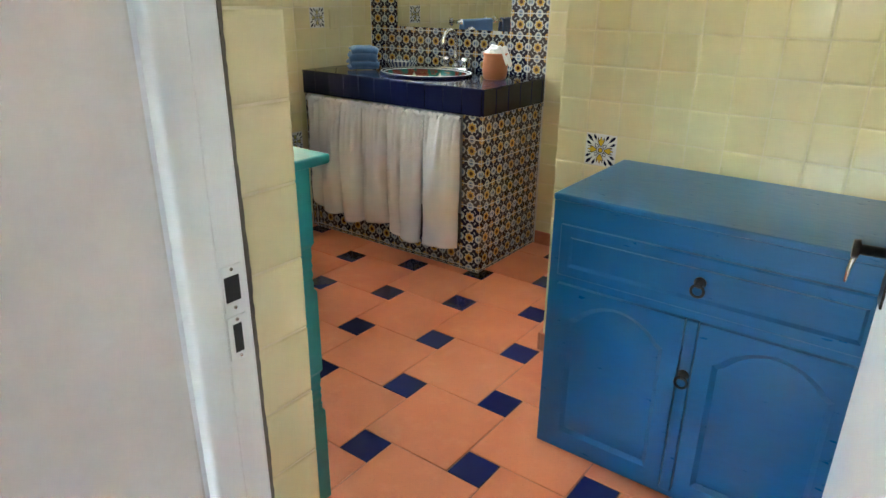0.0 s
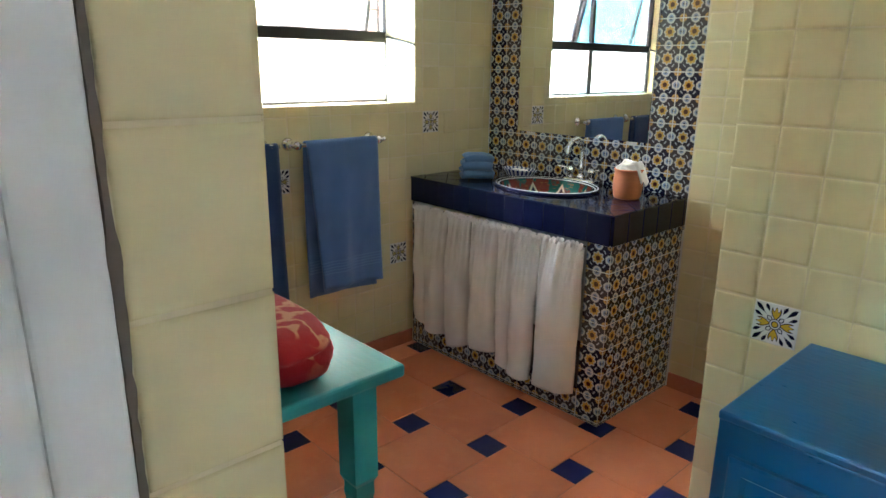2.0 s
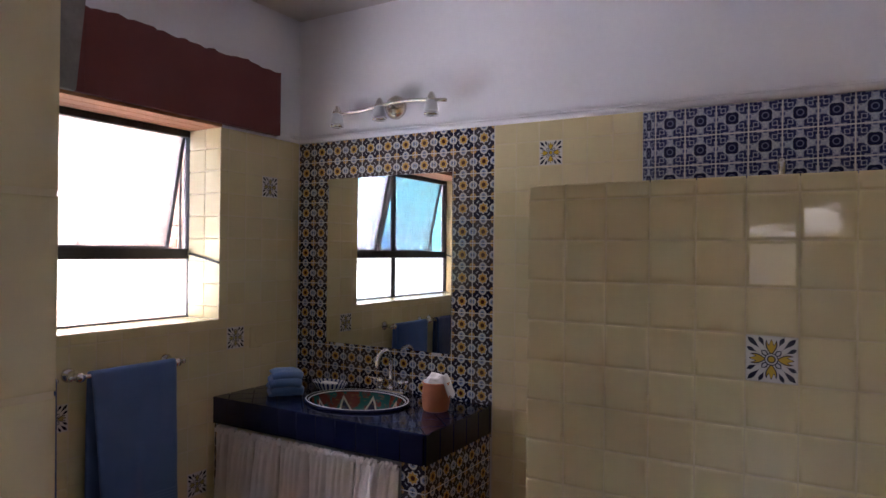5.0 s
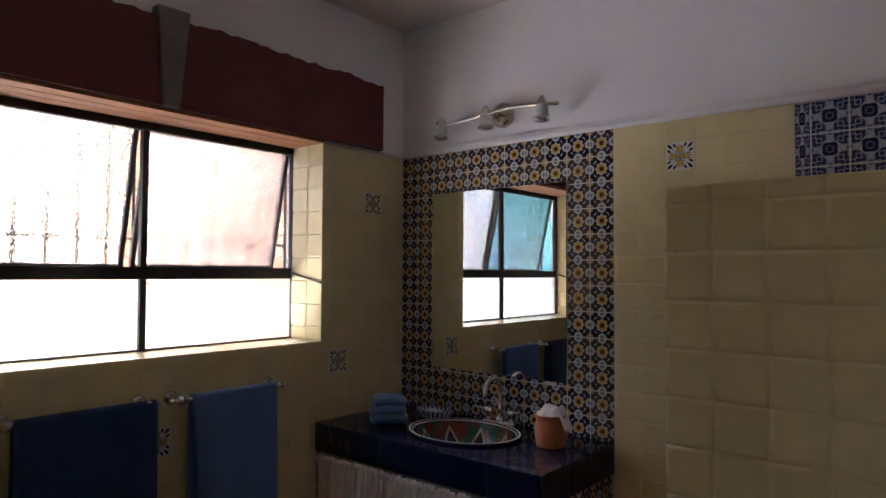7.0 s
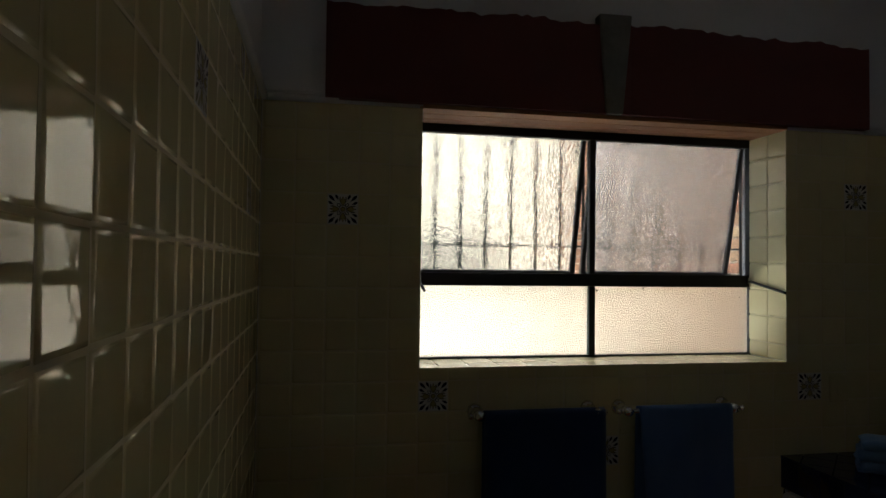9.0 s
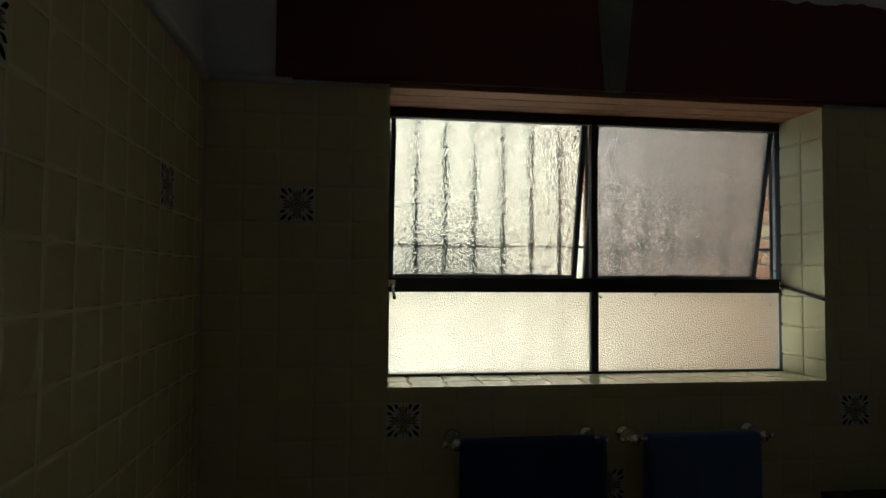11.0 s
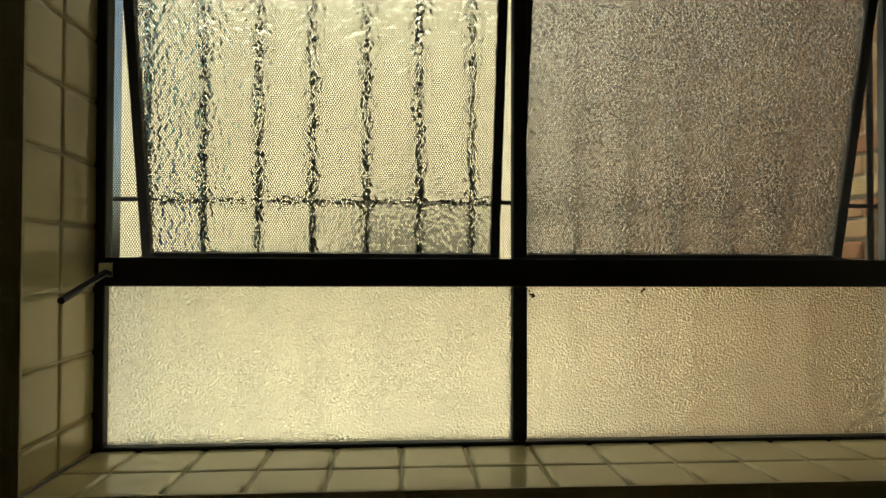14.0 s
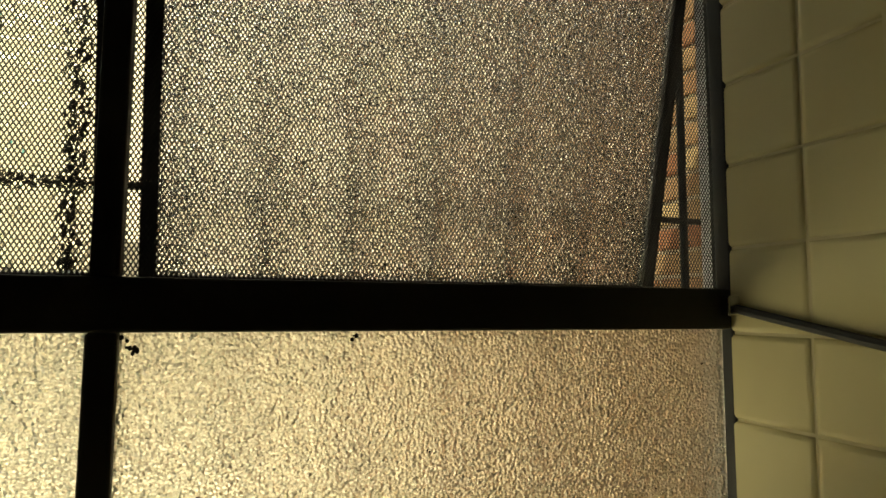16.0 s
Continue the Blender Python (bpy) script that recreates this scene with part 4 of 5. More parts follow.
# ---- outdoors ----
tagged(link("ground", box(-60, -0.27, -40, 40, -0.3, -0.15), M_EARTH), "bare patio ground outside the window", "ground", kind="structure")
court = wall("wall_court", [(-4.9, -4.6, -3.7, 4.0, -0.15, 5.6)], M_CREAM, "sunlit cream house wall opposite the window")
wall("wall_low", [(-3.5, -3.3, -1.75, -0.75, -0.15, 1.85)], M_KEY, "low grey cement wall in the patio")
turq = wall("wall_turquoise", [(-9.0, -0.6, -6.2, -6.0, -0.15, 5.0)], M_TURQ, "turquoise wall at the side of the patio")
brick_wall = wall("wall_brick", [(-3.9, -0.28, 0.112, 0.35, -0.15, 3.0)], M_MORTAR, "old fired-brick wall beside the window")
# Unseen slab added over the rooms to block the sun.
wall("unseen_roof", [(-0.35, 4.4, -6.7, 0.6, Z_CEIL + 0.2, Z_CEIL + 0.32)], M_KEY, "unseen concrete roof slab added to keep the sun out")
bricks = []
for r in range(44):
    z0 = -0.15 + r * 0.07
    x = 0.28 + (0.0 if r % 2 else -0.12)
    while x < 3.9:
        a, b = max(x, 0.28), min(x + 0.24, 3.9)
        bricks.append((a, z0, b, z0 + 0.07, M_BRICK))
        x += 0.24
tiles(brick_wall, (0, 0.113, 0), (1, 0, 0), (0, 0, 1), [(-c, b, -a, d, m) for a, b, c, d, m in bricks], t=0.012, gap=0.012, jitter=0.8, name="brick", near=lambda r: -r[0] + 2 * abs(r[1] - 1.7))

# shrub and blue barrel in the patio
shrub = thing("shrub", (-3.3, -3.9, -0.15), "leafy yellow-green shrub in the patio", "shrub")
part("stem", tube([(-3.3, -3.9, -0.15), (-3.28, -3.88, 0.7), (-3.34, -3.92, 1.7)], [0.04, 0.03, 0.015], 8), M_SOFFIT, shrub)
rng = random.Random(8)
verts, faces = [], []
for k in range(900):
    a, h = rng.uniform(0, 6.28), rng.uniform(0.5, 2.6)
    rad = 0.55 * math.sqrt(rng.random()) * (1.1 - 0.4 * abs(h - 1.5))
    c = Vector((-3.3 + rad * math.cos(a), -3.9 + rad * math.sin(a), h))
    q = Euler((rng.uniform(-1, 1), rng.uniform(-1, 1), a)).to_matrix()
    i = len(verts)
    verts += [tuple(c + q @ Vector(p)) for p in ((-0.06, 0, 0), (0, 0.022, 0.006), (0.06, 0, 0), (0, -0.022, 0.006))]
    faces.append((i, i + 1, i + 2, i + 3))
me = bpy.data.meshes.new("crown")
me.from_pydata(verts, [], faces)
me.materials.append(M_LEAF)
crown = new("crown", me)
crown.parent, crown.matrix_parent_inverse = shrub, shrub.matrix_world.inverted()
M_BARREL = varied("blue_plastic", (0.02, 0.05, 0.35), (0.03, 0.08, 0.45), 4, 0.4, 60, 0.1)
tagged(link("barrel", lathe([(0.25, -0.15), (0.29, 0.0), (0.3, 0.4), (0.31, 0.42), (0.3, 0.44), (0.3, 0.85), (0.31, 0.87), (0.28, 1.25), (0.24, 1.3), (0.0, 1.3)], (-2.6, -3.25, 0.55), 28), M_BARREL, True), "blue plastic barrel on a cement block in the patio", "barrel")

tagged(link("cement_block", box(-2.95, -2.25, -3.6, -2.9, -0.15, 0.4, bevel=0.02), M_KEY), "rough grey cement block under a barrel", "block")

# ---- washstand ----
VX, VY, VZ = 1.135, -0.532, 0.741
vanity = thing("washstand", (0.57, -0.27, 0), "built-in washstand faced with sunflower tiles", "washstand")
part("side_wall", box(VX - 0.105, VX - 0.0018, VY + 0.0018, -0.0, 0, VZ), M_GROUT_W, vanity)
part("apron", box(0.04, VX - 0.105, VY + 0.0018, VY + 0.09, 0, 0.122), M_GROUT_W, vanity)
part("post", box(0.0, 0.04, VY + 0.0018, VY + 0.1, 0, VZ), M_GROUT_W, vanity)
# Dark colour here carries the shade of the hollow behind the curtains.
part("inside_floor", box(0.04, VX - 0.105, VY + 0.09, 0.0, 0, 0.06), M_DARKBROWN, vanity, "masonry inside, coloured dark for the hollow's shade")
vz = steps(VZ - P, P, 0.0, VZ)
tiles(vanity, (0, VY + 0.007, 0), (1, 0, 0), (0, 0, 1), grid([VX - 0.108, VX], vz, M_SUN), gap=0.004)
tiles(vanity, (0, VY + 0.007, 0), (1, 0, 0), (0, 0, 1), grid(steps(VX - 0.108 - P, P, 0.04, VX - 0.108), [0.0, 0.02, 0.126], M_SUN), gap=0.004)
tiles(vanity, (0, VY + 0.007, 0), (1, 0, 0), (0, 0, 1), grid([0.0, 0.038], vz, M_SUN), gap=0.004)
tiles(vanity, (VX - 0.007, 0, 0), (0, 1, 0), (0, 0, 1), grid(steps(VY + P, P, VY + 0.004, 0.0), vz, M_SUN), gap=0.004)
part("apron_cap", box(0.04, VX - 0.108, VY + 0.0, VY + 0.092, 0.127, 0.134, bevel=0.002), M_NAVYTILE, vanity)

counter = thing("countertop", (0.57, -0.27, VZ), "navy-tiled countertop with a painted basin let in", "countertop")
SX, SY, SA, SB = 0.605, -0.262, 0.235, 0.188
CX1, CY0, CZ = 1.141, -0.541, 0.86
bm = bmesh.new()
n = 48
ring = lambda f, z: [bm.verts.new((*f(2 * math.pi * i / n), z)) for i in range(n)]


def on_rim(a):
    dx, dy = math.cos(a), math.sin(a)
    k = min((CX1 - 0.008 - SX) / dx if dx > 1e-9 else 9, (0.0 - SX) / dx if dx < -1e-9 else 9, (0.0 - SY) / dy if dy > 1e-9 else 9, (CY0 + 0.008 - SY) / dy if dy < -1e-9 else 9)
    return SX + k * dx, SY + k * dy


hole = lambda a: (SX + SA * math.cos(a), SY + SB * math.sin(a))
it, ot, ib, obm = ring(hole, CZ - 0.008), ring(on_rim, CZ - 0.008), ring(hole, VZ + 0.002), ring(on_rim, VZ + 0.002)
for i in range(n):
    j = (i + 1) % n
    bm.faces.new((it[i], ot[i], ot[j], it[j])), bm.faces.new((ib[j], obm[j], obm[i], ib[i])), bm.faces.new((ot[i], obm[i], obm[j], ot[j])), bm.faces.new((it[j], ib[j], ib[i], it[i]))
bmesh.ops.recalc_face_normals(bm, faces=bm.faces)
part("slab", bm, M_NAVYTILE, counter)
part("edge_bed", box(0.001, CX1 - 0.0095, CY0 + 0.0085, CY0 + 0.06, VZ + 0.004, CZ - 0.0095), M_NAVYTILE, counter)
tiles(counter, (0, CY0 + 0.007, 0), (1, 0, 0), (0, 0, 1), grid(steps(0.09, P, 0.0, CX1), [VZ, CZ - 0.002], M_NAVYTILE), name="edge_tile")
tiles(counter, (CX1 - 0.007, 0, 0), (0, 1, 0), (0, 0, 1), grid(steps(CY0 + P, P, CY0 + 0.003, 0.0), [VZ, CZ - 0.002], M_NAVYTILE), name="edge_tile")


def clip(poly, nx, ny, d):
    """The part of a convex polygon on the side nx*x + ny*y <= d."""
    out = []
    for k, p in enumerate(poly):
        q = poly[(k + 1) % len(poly)]
        a, b = nx * p[0] + ny * p[1] - d, nx * q[0] + ny * q[1] - d
        if a <= 0:
            out.append(p)
        if a * b < 0:
            f = a / (a - b)
            out.append((p[0] + f * (q[0] - p[0]), p[1] + f * (q[1] - p[1])))
    return out


s = 0.105
g = 0.0012
for i in range(-14, 16):
    for j in range(-14, 16):
        corners = [(i * s + g, j * s + g), ((i + 1) * s - g, j * s + g), ((i + 1) * s - g, (j + 1) * s - g), (i * s + g, (j + 1) * s - g)]
        poly = [(CX1 + (a + b) * 0.70711, CY0 + (b - a) * 0.70711) for a, b in corners]
        for nx, ny, d in ((1, 0, CX1 - 0.001), (-1, 0, 0.0), (0, 1, 0.0), (0, -1, -CY0 - 0.001)):
            poly = clip(poly, nx, ny, d) if len(poly) > 2 else []
        if len(poly) < 3:
            continue
        inside = [((x - SX) / (SA + 0.012)) ** 2 + ((y - SY) / (SB + 0.012)) ** 2 < 1 for x, y in poly]
        if all(inside):
            continue
        if any(inside) or ((sum(p[0] for p in poly) / len(poly) - SX) / SA) ** 2 + ((sum(p[1] for p in poly) / len(poly) - SY) / SB) ** 2 < 1.2:
            # pull corners under the basin's rim
            out = []
            for x, y in poly:
                r = math.hypot((x - SX) / (SA + 0.004), (y - SY) / (SB + 0.004))
                out.append((SX + (x - SX) / r, SY + (y - SY) / r) if r < 1 else (x, y))
            poly = out
        tb = bmesh.new()
        cx, cy = sum(p[0] for p in poly) / len(poly), sum(p[1] for p in poly) / len(poly)
        lo = [tb.verts.new((x, y, CZ - 0.0078)) for x, y in poly]
        mid = [tb.verts.new((x, y, CZ - 0.0015)) for x, y in poly]
        hi = [tb.verts.new((x + (cx - x) * 0.03, y + (cy - y) * 0.03, CZ)) for x, y in poly]
        k2 = len(poly)
        for q0, q1 in ((lo, mid), (mid, hi)):
            for k in range(k2):
                tb.faces.new((q0[k], q0[(k + 1) % k2], q1[(k + 1) % k2], q1[k]))
        tb.faces.new(hi)
        bmesh.ops.recalc_face_normals(tb, faces=tb.faces)
        part("top_tile", tb, M_NAVYTILE, counter)

basin = thing("washbasin", (SX, SY, CZ), "oval hand-painted ceramic basin with a dark rim", "washbasin")
part("rim", lathe([(0.965, CZ - 0.02), (1.06, CZ + 0.001), (1.075, CZ + 0.006), (1.05, CZ + 0.012), (1.0, CZ + 0.012), (0.965, CZ + 0.006), (0.955, CZ - 0.01)], (SX, SY, 0), 56, squash=(SA, SB), caps=(False, False)), M_NAVYTILE, basin, "navy rim", True)
part("rim_line", lathe([(1.046, CZ + 0.0125), (1.036, CZ + 0.0138), (1.022, CZ + 0.0138), (1.014, CZ + 0.0125)], (SX, SY, 0), 56, squash=(SA, SB), caps=(False, False)), M_GROUT_W, basin, "white painted line", True)
part("rim_line", lathe([(0.985, CZ + 0.009), (0.978, CZ + 0.0095), (0.968, CZ + 0.008), (0.962, CZ + 0.005)], (SX, SY, 0), 56, squash=(SA, SB), caps=(False, False)), M_GROUT_W, basin, "white painted line", True)
part("bowl", lathe([(0.09, CZ - 0.135), (0.3, CZ - 0.132), (0.55, CZ - 0.115), (0.75, CZ - 0.085), (0.88, CZ - 0.045), (0.955, CZ + 0.003)], (SX, SY, 0), 56, squash=(SA, SB), uv=True, caps=(True, False)), M_BOWL, basin, "bowl painted with ochre triangles", True)
part("drain", lathe([(0.0, CZ - 0.131), (0.018, CZ - 0.131), (0.022, CZ - 0.134)], (SX, SY, 0), 20), M_CHROME, basin, "", True)

faucet = thing("faucet", (0.635, -0.045, CZ), "chrome gooseneck faucet with two handles", "faucet")
FX, FY = 0.635, -0.045
part("base_plate", box(FX - 0.085, FX + 0.085, FY - 0.024, FY + 0.024, CZ, CZ + 0.02, bevel=0.008, seg=3), M_CHROME, faucet)
part("spout", tube([(FX, FY, CZ + 0.015), (FX, FY, CZ + 0.15)] + [(FX, FY - 0.055 + p.x, CZ + 0.15 + p.z) for p in arc((0, 0, 0), 0.055, 0, 180, 12)] + [(FX, FY - 0.112, CZ + 0.125)], 0.0105, 12), M_CHROME, faucet, "", True)
part("collar", lathe([(0.02, 0.015), (0.02, 0.03), (0.014, 0.04), (0.0, 0.04)], (FX, FY, CZ), 20), M_CHROME, faucet, "", True)
for dx in (-0.06, 0.06):
    h = part("handle", lathe([(0.017, 0.018), (0.013, 0.035), (0.02, 0.05), (0.021, 0.065), (0.012, 0.072), (0.0, 0.073)], (FX + dx, FY, CZ), 20), M_CHROME, faucet, "", True)
    part("lever", tube([(FX + dx, FY, CZ + 0.06), (FX + dx * 1.5, FY - 0.015, CZ + 0.066), (FX + dx * 1.9, FY - 0.025, CZ + 0.07)], [0.007, 0.006, 0.005], 10), M_CHROME, h, "", True)

soap = thing("soap_dish", (0.325, -0.118, CZ), "oval blue-and-white ceramic soap dish with soap", "soap dish")
n_ = Nodes("blue_white_ceramic", 0.15)
uu = n_.xyz(n_.coord("UV"))
M_DISH = n_.colour(n_.mix(n_.m("GREATER_THAN", n_.m("SINE", n_.m("MULTIPLY", uu[0], 150.0)), 0.1), (0.55, 0.57, 0.60), (0.03, 0.05, 0.16)))
part("dish", lathe([(0.72, 0.0), (0.8, 0.004), (0.95, 0.024), (1.02, 0.033), (1.0, 0.036), (0.9, 0.024), (0.7, 0.012), (0.01, 0.011)], (0.325, -0.118, CZ), 40, squash=(0.1, 0.058), uv=True), M_DISH, soap, "", True)
part("soap", box(0.285, 0.365, -0.142, -0.098, CZ + 0.0115, CZ + 0.034, bevel=0.009, seg=3), M_TISSUE, soap, "white bar of soap", True)

pot = thing("clay_pot", (0.98, -0.205, CZ), "terracotta pot holding crumpled white tissue", "pot")
prof = [(0.046, 0.0), (0.052, 0.004)] + [(0.0545 + 0.005 * math.sin(k / 9 * math.pi) + 0.0008 * (k % 2), 0.01 + k * 0.0105) for k in range(10)] + [(0.0575, 0.116), (0.0595, 0.12), (0.056, 0.122), (0.051, 0.112), (0.047, 0.02), (0.0, 0.018)]
part("body", lathe(prof, (0.98, -0.205, CZ), 40), M_POT, pot, "", True)
cloth = bmesh.new()
bmesh.ops.create_icosphere(cloth, subdivisions=4, radius=1.0)
for v in cloth.verts:
    d = v.co.copy()
    k = 1 + 0.28 * noise.noise(d * 2.2 + Vector((3, 1, 4))) + 0.12 * abs(noise.noise(d * 5.5))
    v.co = Vector((0.982 + 0.046 * d.x * k, -0.205 + 0.044 * d.y * k, CZ + 0.12 + 0.034 * d.z * k))
part("tissue", cloth, M_TISSUE, pot, "crumpled white tissue", True)
flap = sheet(lambda u, v: Vector((1.0 + 0.058 * u, -0.232 + 0.055 * v, CZ + 0.14 + 0.012 * math.sin(5 * u) - 0.06 * u * u + 0.01 * math.sin(7 * v))), 12, 8, 0.0012)
part("tissue_end", flap, M_TISSUE, pot, "", True)


def folded_towel(name, c, yaw, w, depth, layers, lh, mat, label):
    """A towel folded to and fro: a thick serpentine ribbon, soft and a little askew, drawn out sideways."""
    r = random.Random(6)
    pts = []
    for k in range(layers):
        slip, short = r.uniform(-0.008, 0.008), 1 - 0.035 * k
        a, b = (-depth / 2, depth / 2) if k % 2 == 0 else (depth / 2, -depth / 2)
        z = lh * (k + 0.5)
        for i in range(9):
            y = (a + (b - a) * i / 8) * short + slip
            pts.append((y, z + (0.0028 * math.sin(i * 0.9 + k * 1.9) + 0.006 * (0.25 - (y / depth) ** 2)) * (k > 0)))
        if k < layers - 1:
            sgn = 1 if b > 0 else -1
            for i in range(1, 6):
                ang = -math.pi / 2 + math.pi * i / 6
                pts.append((b * short + slip + sgn * lh * 0.5 * math.cos(ang), z + lh / 2 + lh / 2 * math.sin(ang)))
    m = Matrix.Translation(c) @ Matrix.Rotation(radians(yaw), 4, "Z")

    def f(u, v):
        y, z = pts[int(round(u * (len(pts) - 1)))]
        wide = w * (1 - 0.16 * u + 0.03 * math.sin(23 * u))
        sag = -0.010 * (2 * v - 1) ** 4 * min(1.0, z / lh / 2) + 0.003 * noise.noise(Vector((v * 4, y * 30, z * 40)))
        return m @ Vector(((v - 0.5) * wide + 0.006 * math.sin(9 * u), y, max(z + sag, lh * 0.45)))

    ob = link(name, sheet(f, len(pts) - 1, 14, lh * 0.7), mat, True)
    return tagged(ob, label, "towel")


folded_towel("folded_towel", (0.25, -0.345, CZ + 0.003), 52.0, 0.15, 0.13, 7, 0.0165, M_TOWELLT, "light blue terry towel folded into a stack on the countertop")


# ---- curtains below the countertop ----
def curtain(name, columns, seed, label, off=0.0):
    """Cloth gathered on a wire, hanging in round columns of (top x0, top x1, foot x0, foot x1, foot z, depth)."""
    r = random.Random(seed)
    ph = [r.uniform(0, 6.28) for _ in range(6)]
    x0, x1 = columns[0][0], columns[-1][1]
    th = thing(name, ((x0 + x1) / 2, -0.56, columns[0][4]), label, "curtain", "curtains of the washstand")
    count = len(columns)

    def f(u, v):
        k = min(int(u * count), count - 1)
        s = u * count - k
        a0, a1, b0, b1, zb, depth = columns[k]
        h = v ** 0.8
        left, right = a0 + (b0 - a0) * h, a1 + (b1 - a1) * h
        # round front, tucked back at both sides
        ang = math.pi * s
        x = (left + right) / 2 - (right - left) / 2 * (0.62 * math.cos(ang) + 0.38 * (1 - 2 * s)) * (1.0 + 0.05 * h)
        y = -0.547 - depth * (0.25 + 0.75 * min(1.0, v * 2.6) ** 0.7) * math.sin(ang) ** 0.8
        # pleats that run out of the gathering, and slack creases lower down
        w = (x - x0) * 2 * math.pi / 0.029
        y -= 0.0095 * math.sin(w + ph[0] + 1.3 * math.sin(w * 0.31 + ph[1])) * max(0.0, 1 - v * 1.7) ** 1.5
        y -= 0.0065 * math.sin((x - x0) * 62 + 4.0 * v + ph[2] + k * 1.7) * math.sin(math.pi * min(1.0, 0.15 + v)) ** 0.5 * (0.35 + 0.65 * math.sin(ang))
        p = Vector((x * 17, v * 5 + k * 3.1, seed * 2.7))
        y -= 0.010 * noise.noise(p) * min(1.0, v * 3)
        x += 0.006 * noise.noise(p + Vector((5, 5, 5))) * v
        z = 0.726 - v * (0.726 - zb) + 0.012 * math.sin(ang + ph[3] + k) * v ** 3
        return Vector((x, min(y + off, -0.5395), z))

    part("cloth", sheet(f, 34 * count, 44, 0.0016), M_CURTAIN, th, "", True)

    def gather(u, v):
        x = x0 + (x1 - x0) * u
        w = (x - x0) * 2 * math.pi / 0.023
        a = 2 * math.pi * v
        rr = 0.011 + 0.0062 * math.sin(w + ph[5] + 1.2 * math.sin(w * 0.27)) + 0.002 * noise.noise(Vector((x * 60, v * 3, seed)))
        return Vector((x + 0.002 * math.sin(a + w * 0.5), -0.557 + off + 0.9 * rr * math.cos(a), 0.7235 + 0.003 * math.sin(w * 0.31) + rr * math.sin(a)))

    bm = bmesh.new()
    m = int((x1 - x0) / 0.0035)
    vs = [[bm.verts.new(gather(i / m, j / 12)) for j in range(12)] for i in range(m + 1)]
    for i in range(m):
        for j in range(12):
            bm.faces.new((vs[i][j], vs[i + 1][j], vs[i + 1][(j + 1) % 12], vs[i][(j + 1) % 12]))
    bm.faces.new(vs[0][::-1]), bm.faces.new(vs[-1])
    part("gathered_top", bm, M_CURTAIN, th, "", True)
    part("rod", tube([(x0 - 0.004, -0.552, 0.726), (x1 + 0.004, -0.552, 0.726)], 0.004, 8), M_NICKEL, th)


curtain("curtain", [(0.044, 0.135, 0.050, 0.135, 0.150, 0.030), (0.125, 0.285, 0.135, 0.275, 0.140, 0.055), (0.275, 0.435, 0.290, 0.420, 0.118, 0.058), (0.430, 0.585, 0.435, 0.600, 0.135, 0.042)], 1,
        "natural cotton curtain gathered on a wire under the countertop")
curtain("curtain", [(0.588, 0.700, 0.612, 0.690, 0.100, 0.040), (0.695, 0.830, 0.685, 0.790, 0.096, 0.052)], 4, "natural cotton curtain drawn a little aside, hanging lowest")
curtain("curtain", [(0.822, 1.03, 0.825, 1.018, 0.098, 0.060)], 9, "narrow natural cotton curtain panel by the tiled post")

# ---- mirror ----
mirror = thing("mirror", (0.56, 0.0, 1.065), "frameless wall mirror set among painted tiles", "mirror")
part("glass", box(0.204, 0.936, -0.007, -0.001, 1.065, 1.893, bevel=0.0015), M_MIRROR, mirror)

# ---- light over the mirror ----
lamp = thing("wall_lamp", (0.615, -0.01, 2.19), "brushed nickel wall lamp, three unlit glass spots on a wavy bar", "lamp")
part("wall_plate", lathe([(0.056, 0.008), (0.056, -0.006), (0.05, -0.016), (0.03, -0.024), (0.0, -0.026)], (0.615, 0.0, 2.216), 32, "y"), M_NICKEL, lamp, "", True)
part("stem", tube([(0.615, -0.02, 2.214), (0.63, -0.095, 2.206)], 0.009, 10), M_NICKEL, lamp, "", True)
wave = [(0.31 + 0.64 * k / 40, -0.095, 2.205 + 0.011 * math.sin(2 * math.pi * (k / 40 * 1.05 - 0.42))) for k in range(41)]
part("bar", tube(wave, 0.0085, 10), M_NICKEL, lamp, "", True)
for x in (0.335, 0.59, 0.875):
    z = 2.205 + 0.011 * math.sin(2 * math.pi * ((x - 0.31) / 0.64 * 1.05 - 0.42))
    hd = part("spot", lathe([(0.0, 0.034), (0.008, 0.030), (0.015, 0.017), (0.0245, -0.004), (0.0235, -0.007), (0.0, -0.007)], (x, -0.097, z + 0.005), 20), M_NICKEL, lamp, "", True)
    part("shade", lathe([(0.0235, -0.003), (0.028, -0.022), (0.0315, -0.055), (0.0295, -0.055), (0.026, -0.022), (0.021, -0.005)], (x, -0.097, z), 20, caps=(False, False)), M_CLEAR, hd, "frosted glass shade", True)
    part("ring", lathe([(0.0315, -0.053), (0.0345, -0.055), (0.0345, -0.068), (0.030, -0.07), (0.023, -0.068)], (x, -0.097, z), 20, caps=(False, False)), M_CHROME, hd, "", True)

# ---- towel rails and towels ----
BX, BZ = 0.075, 1.06


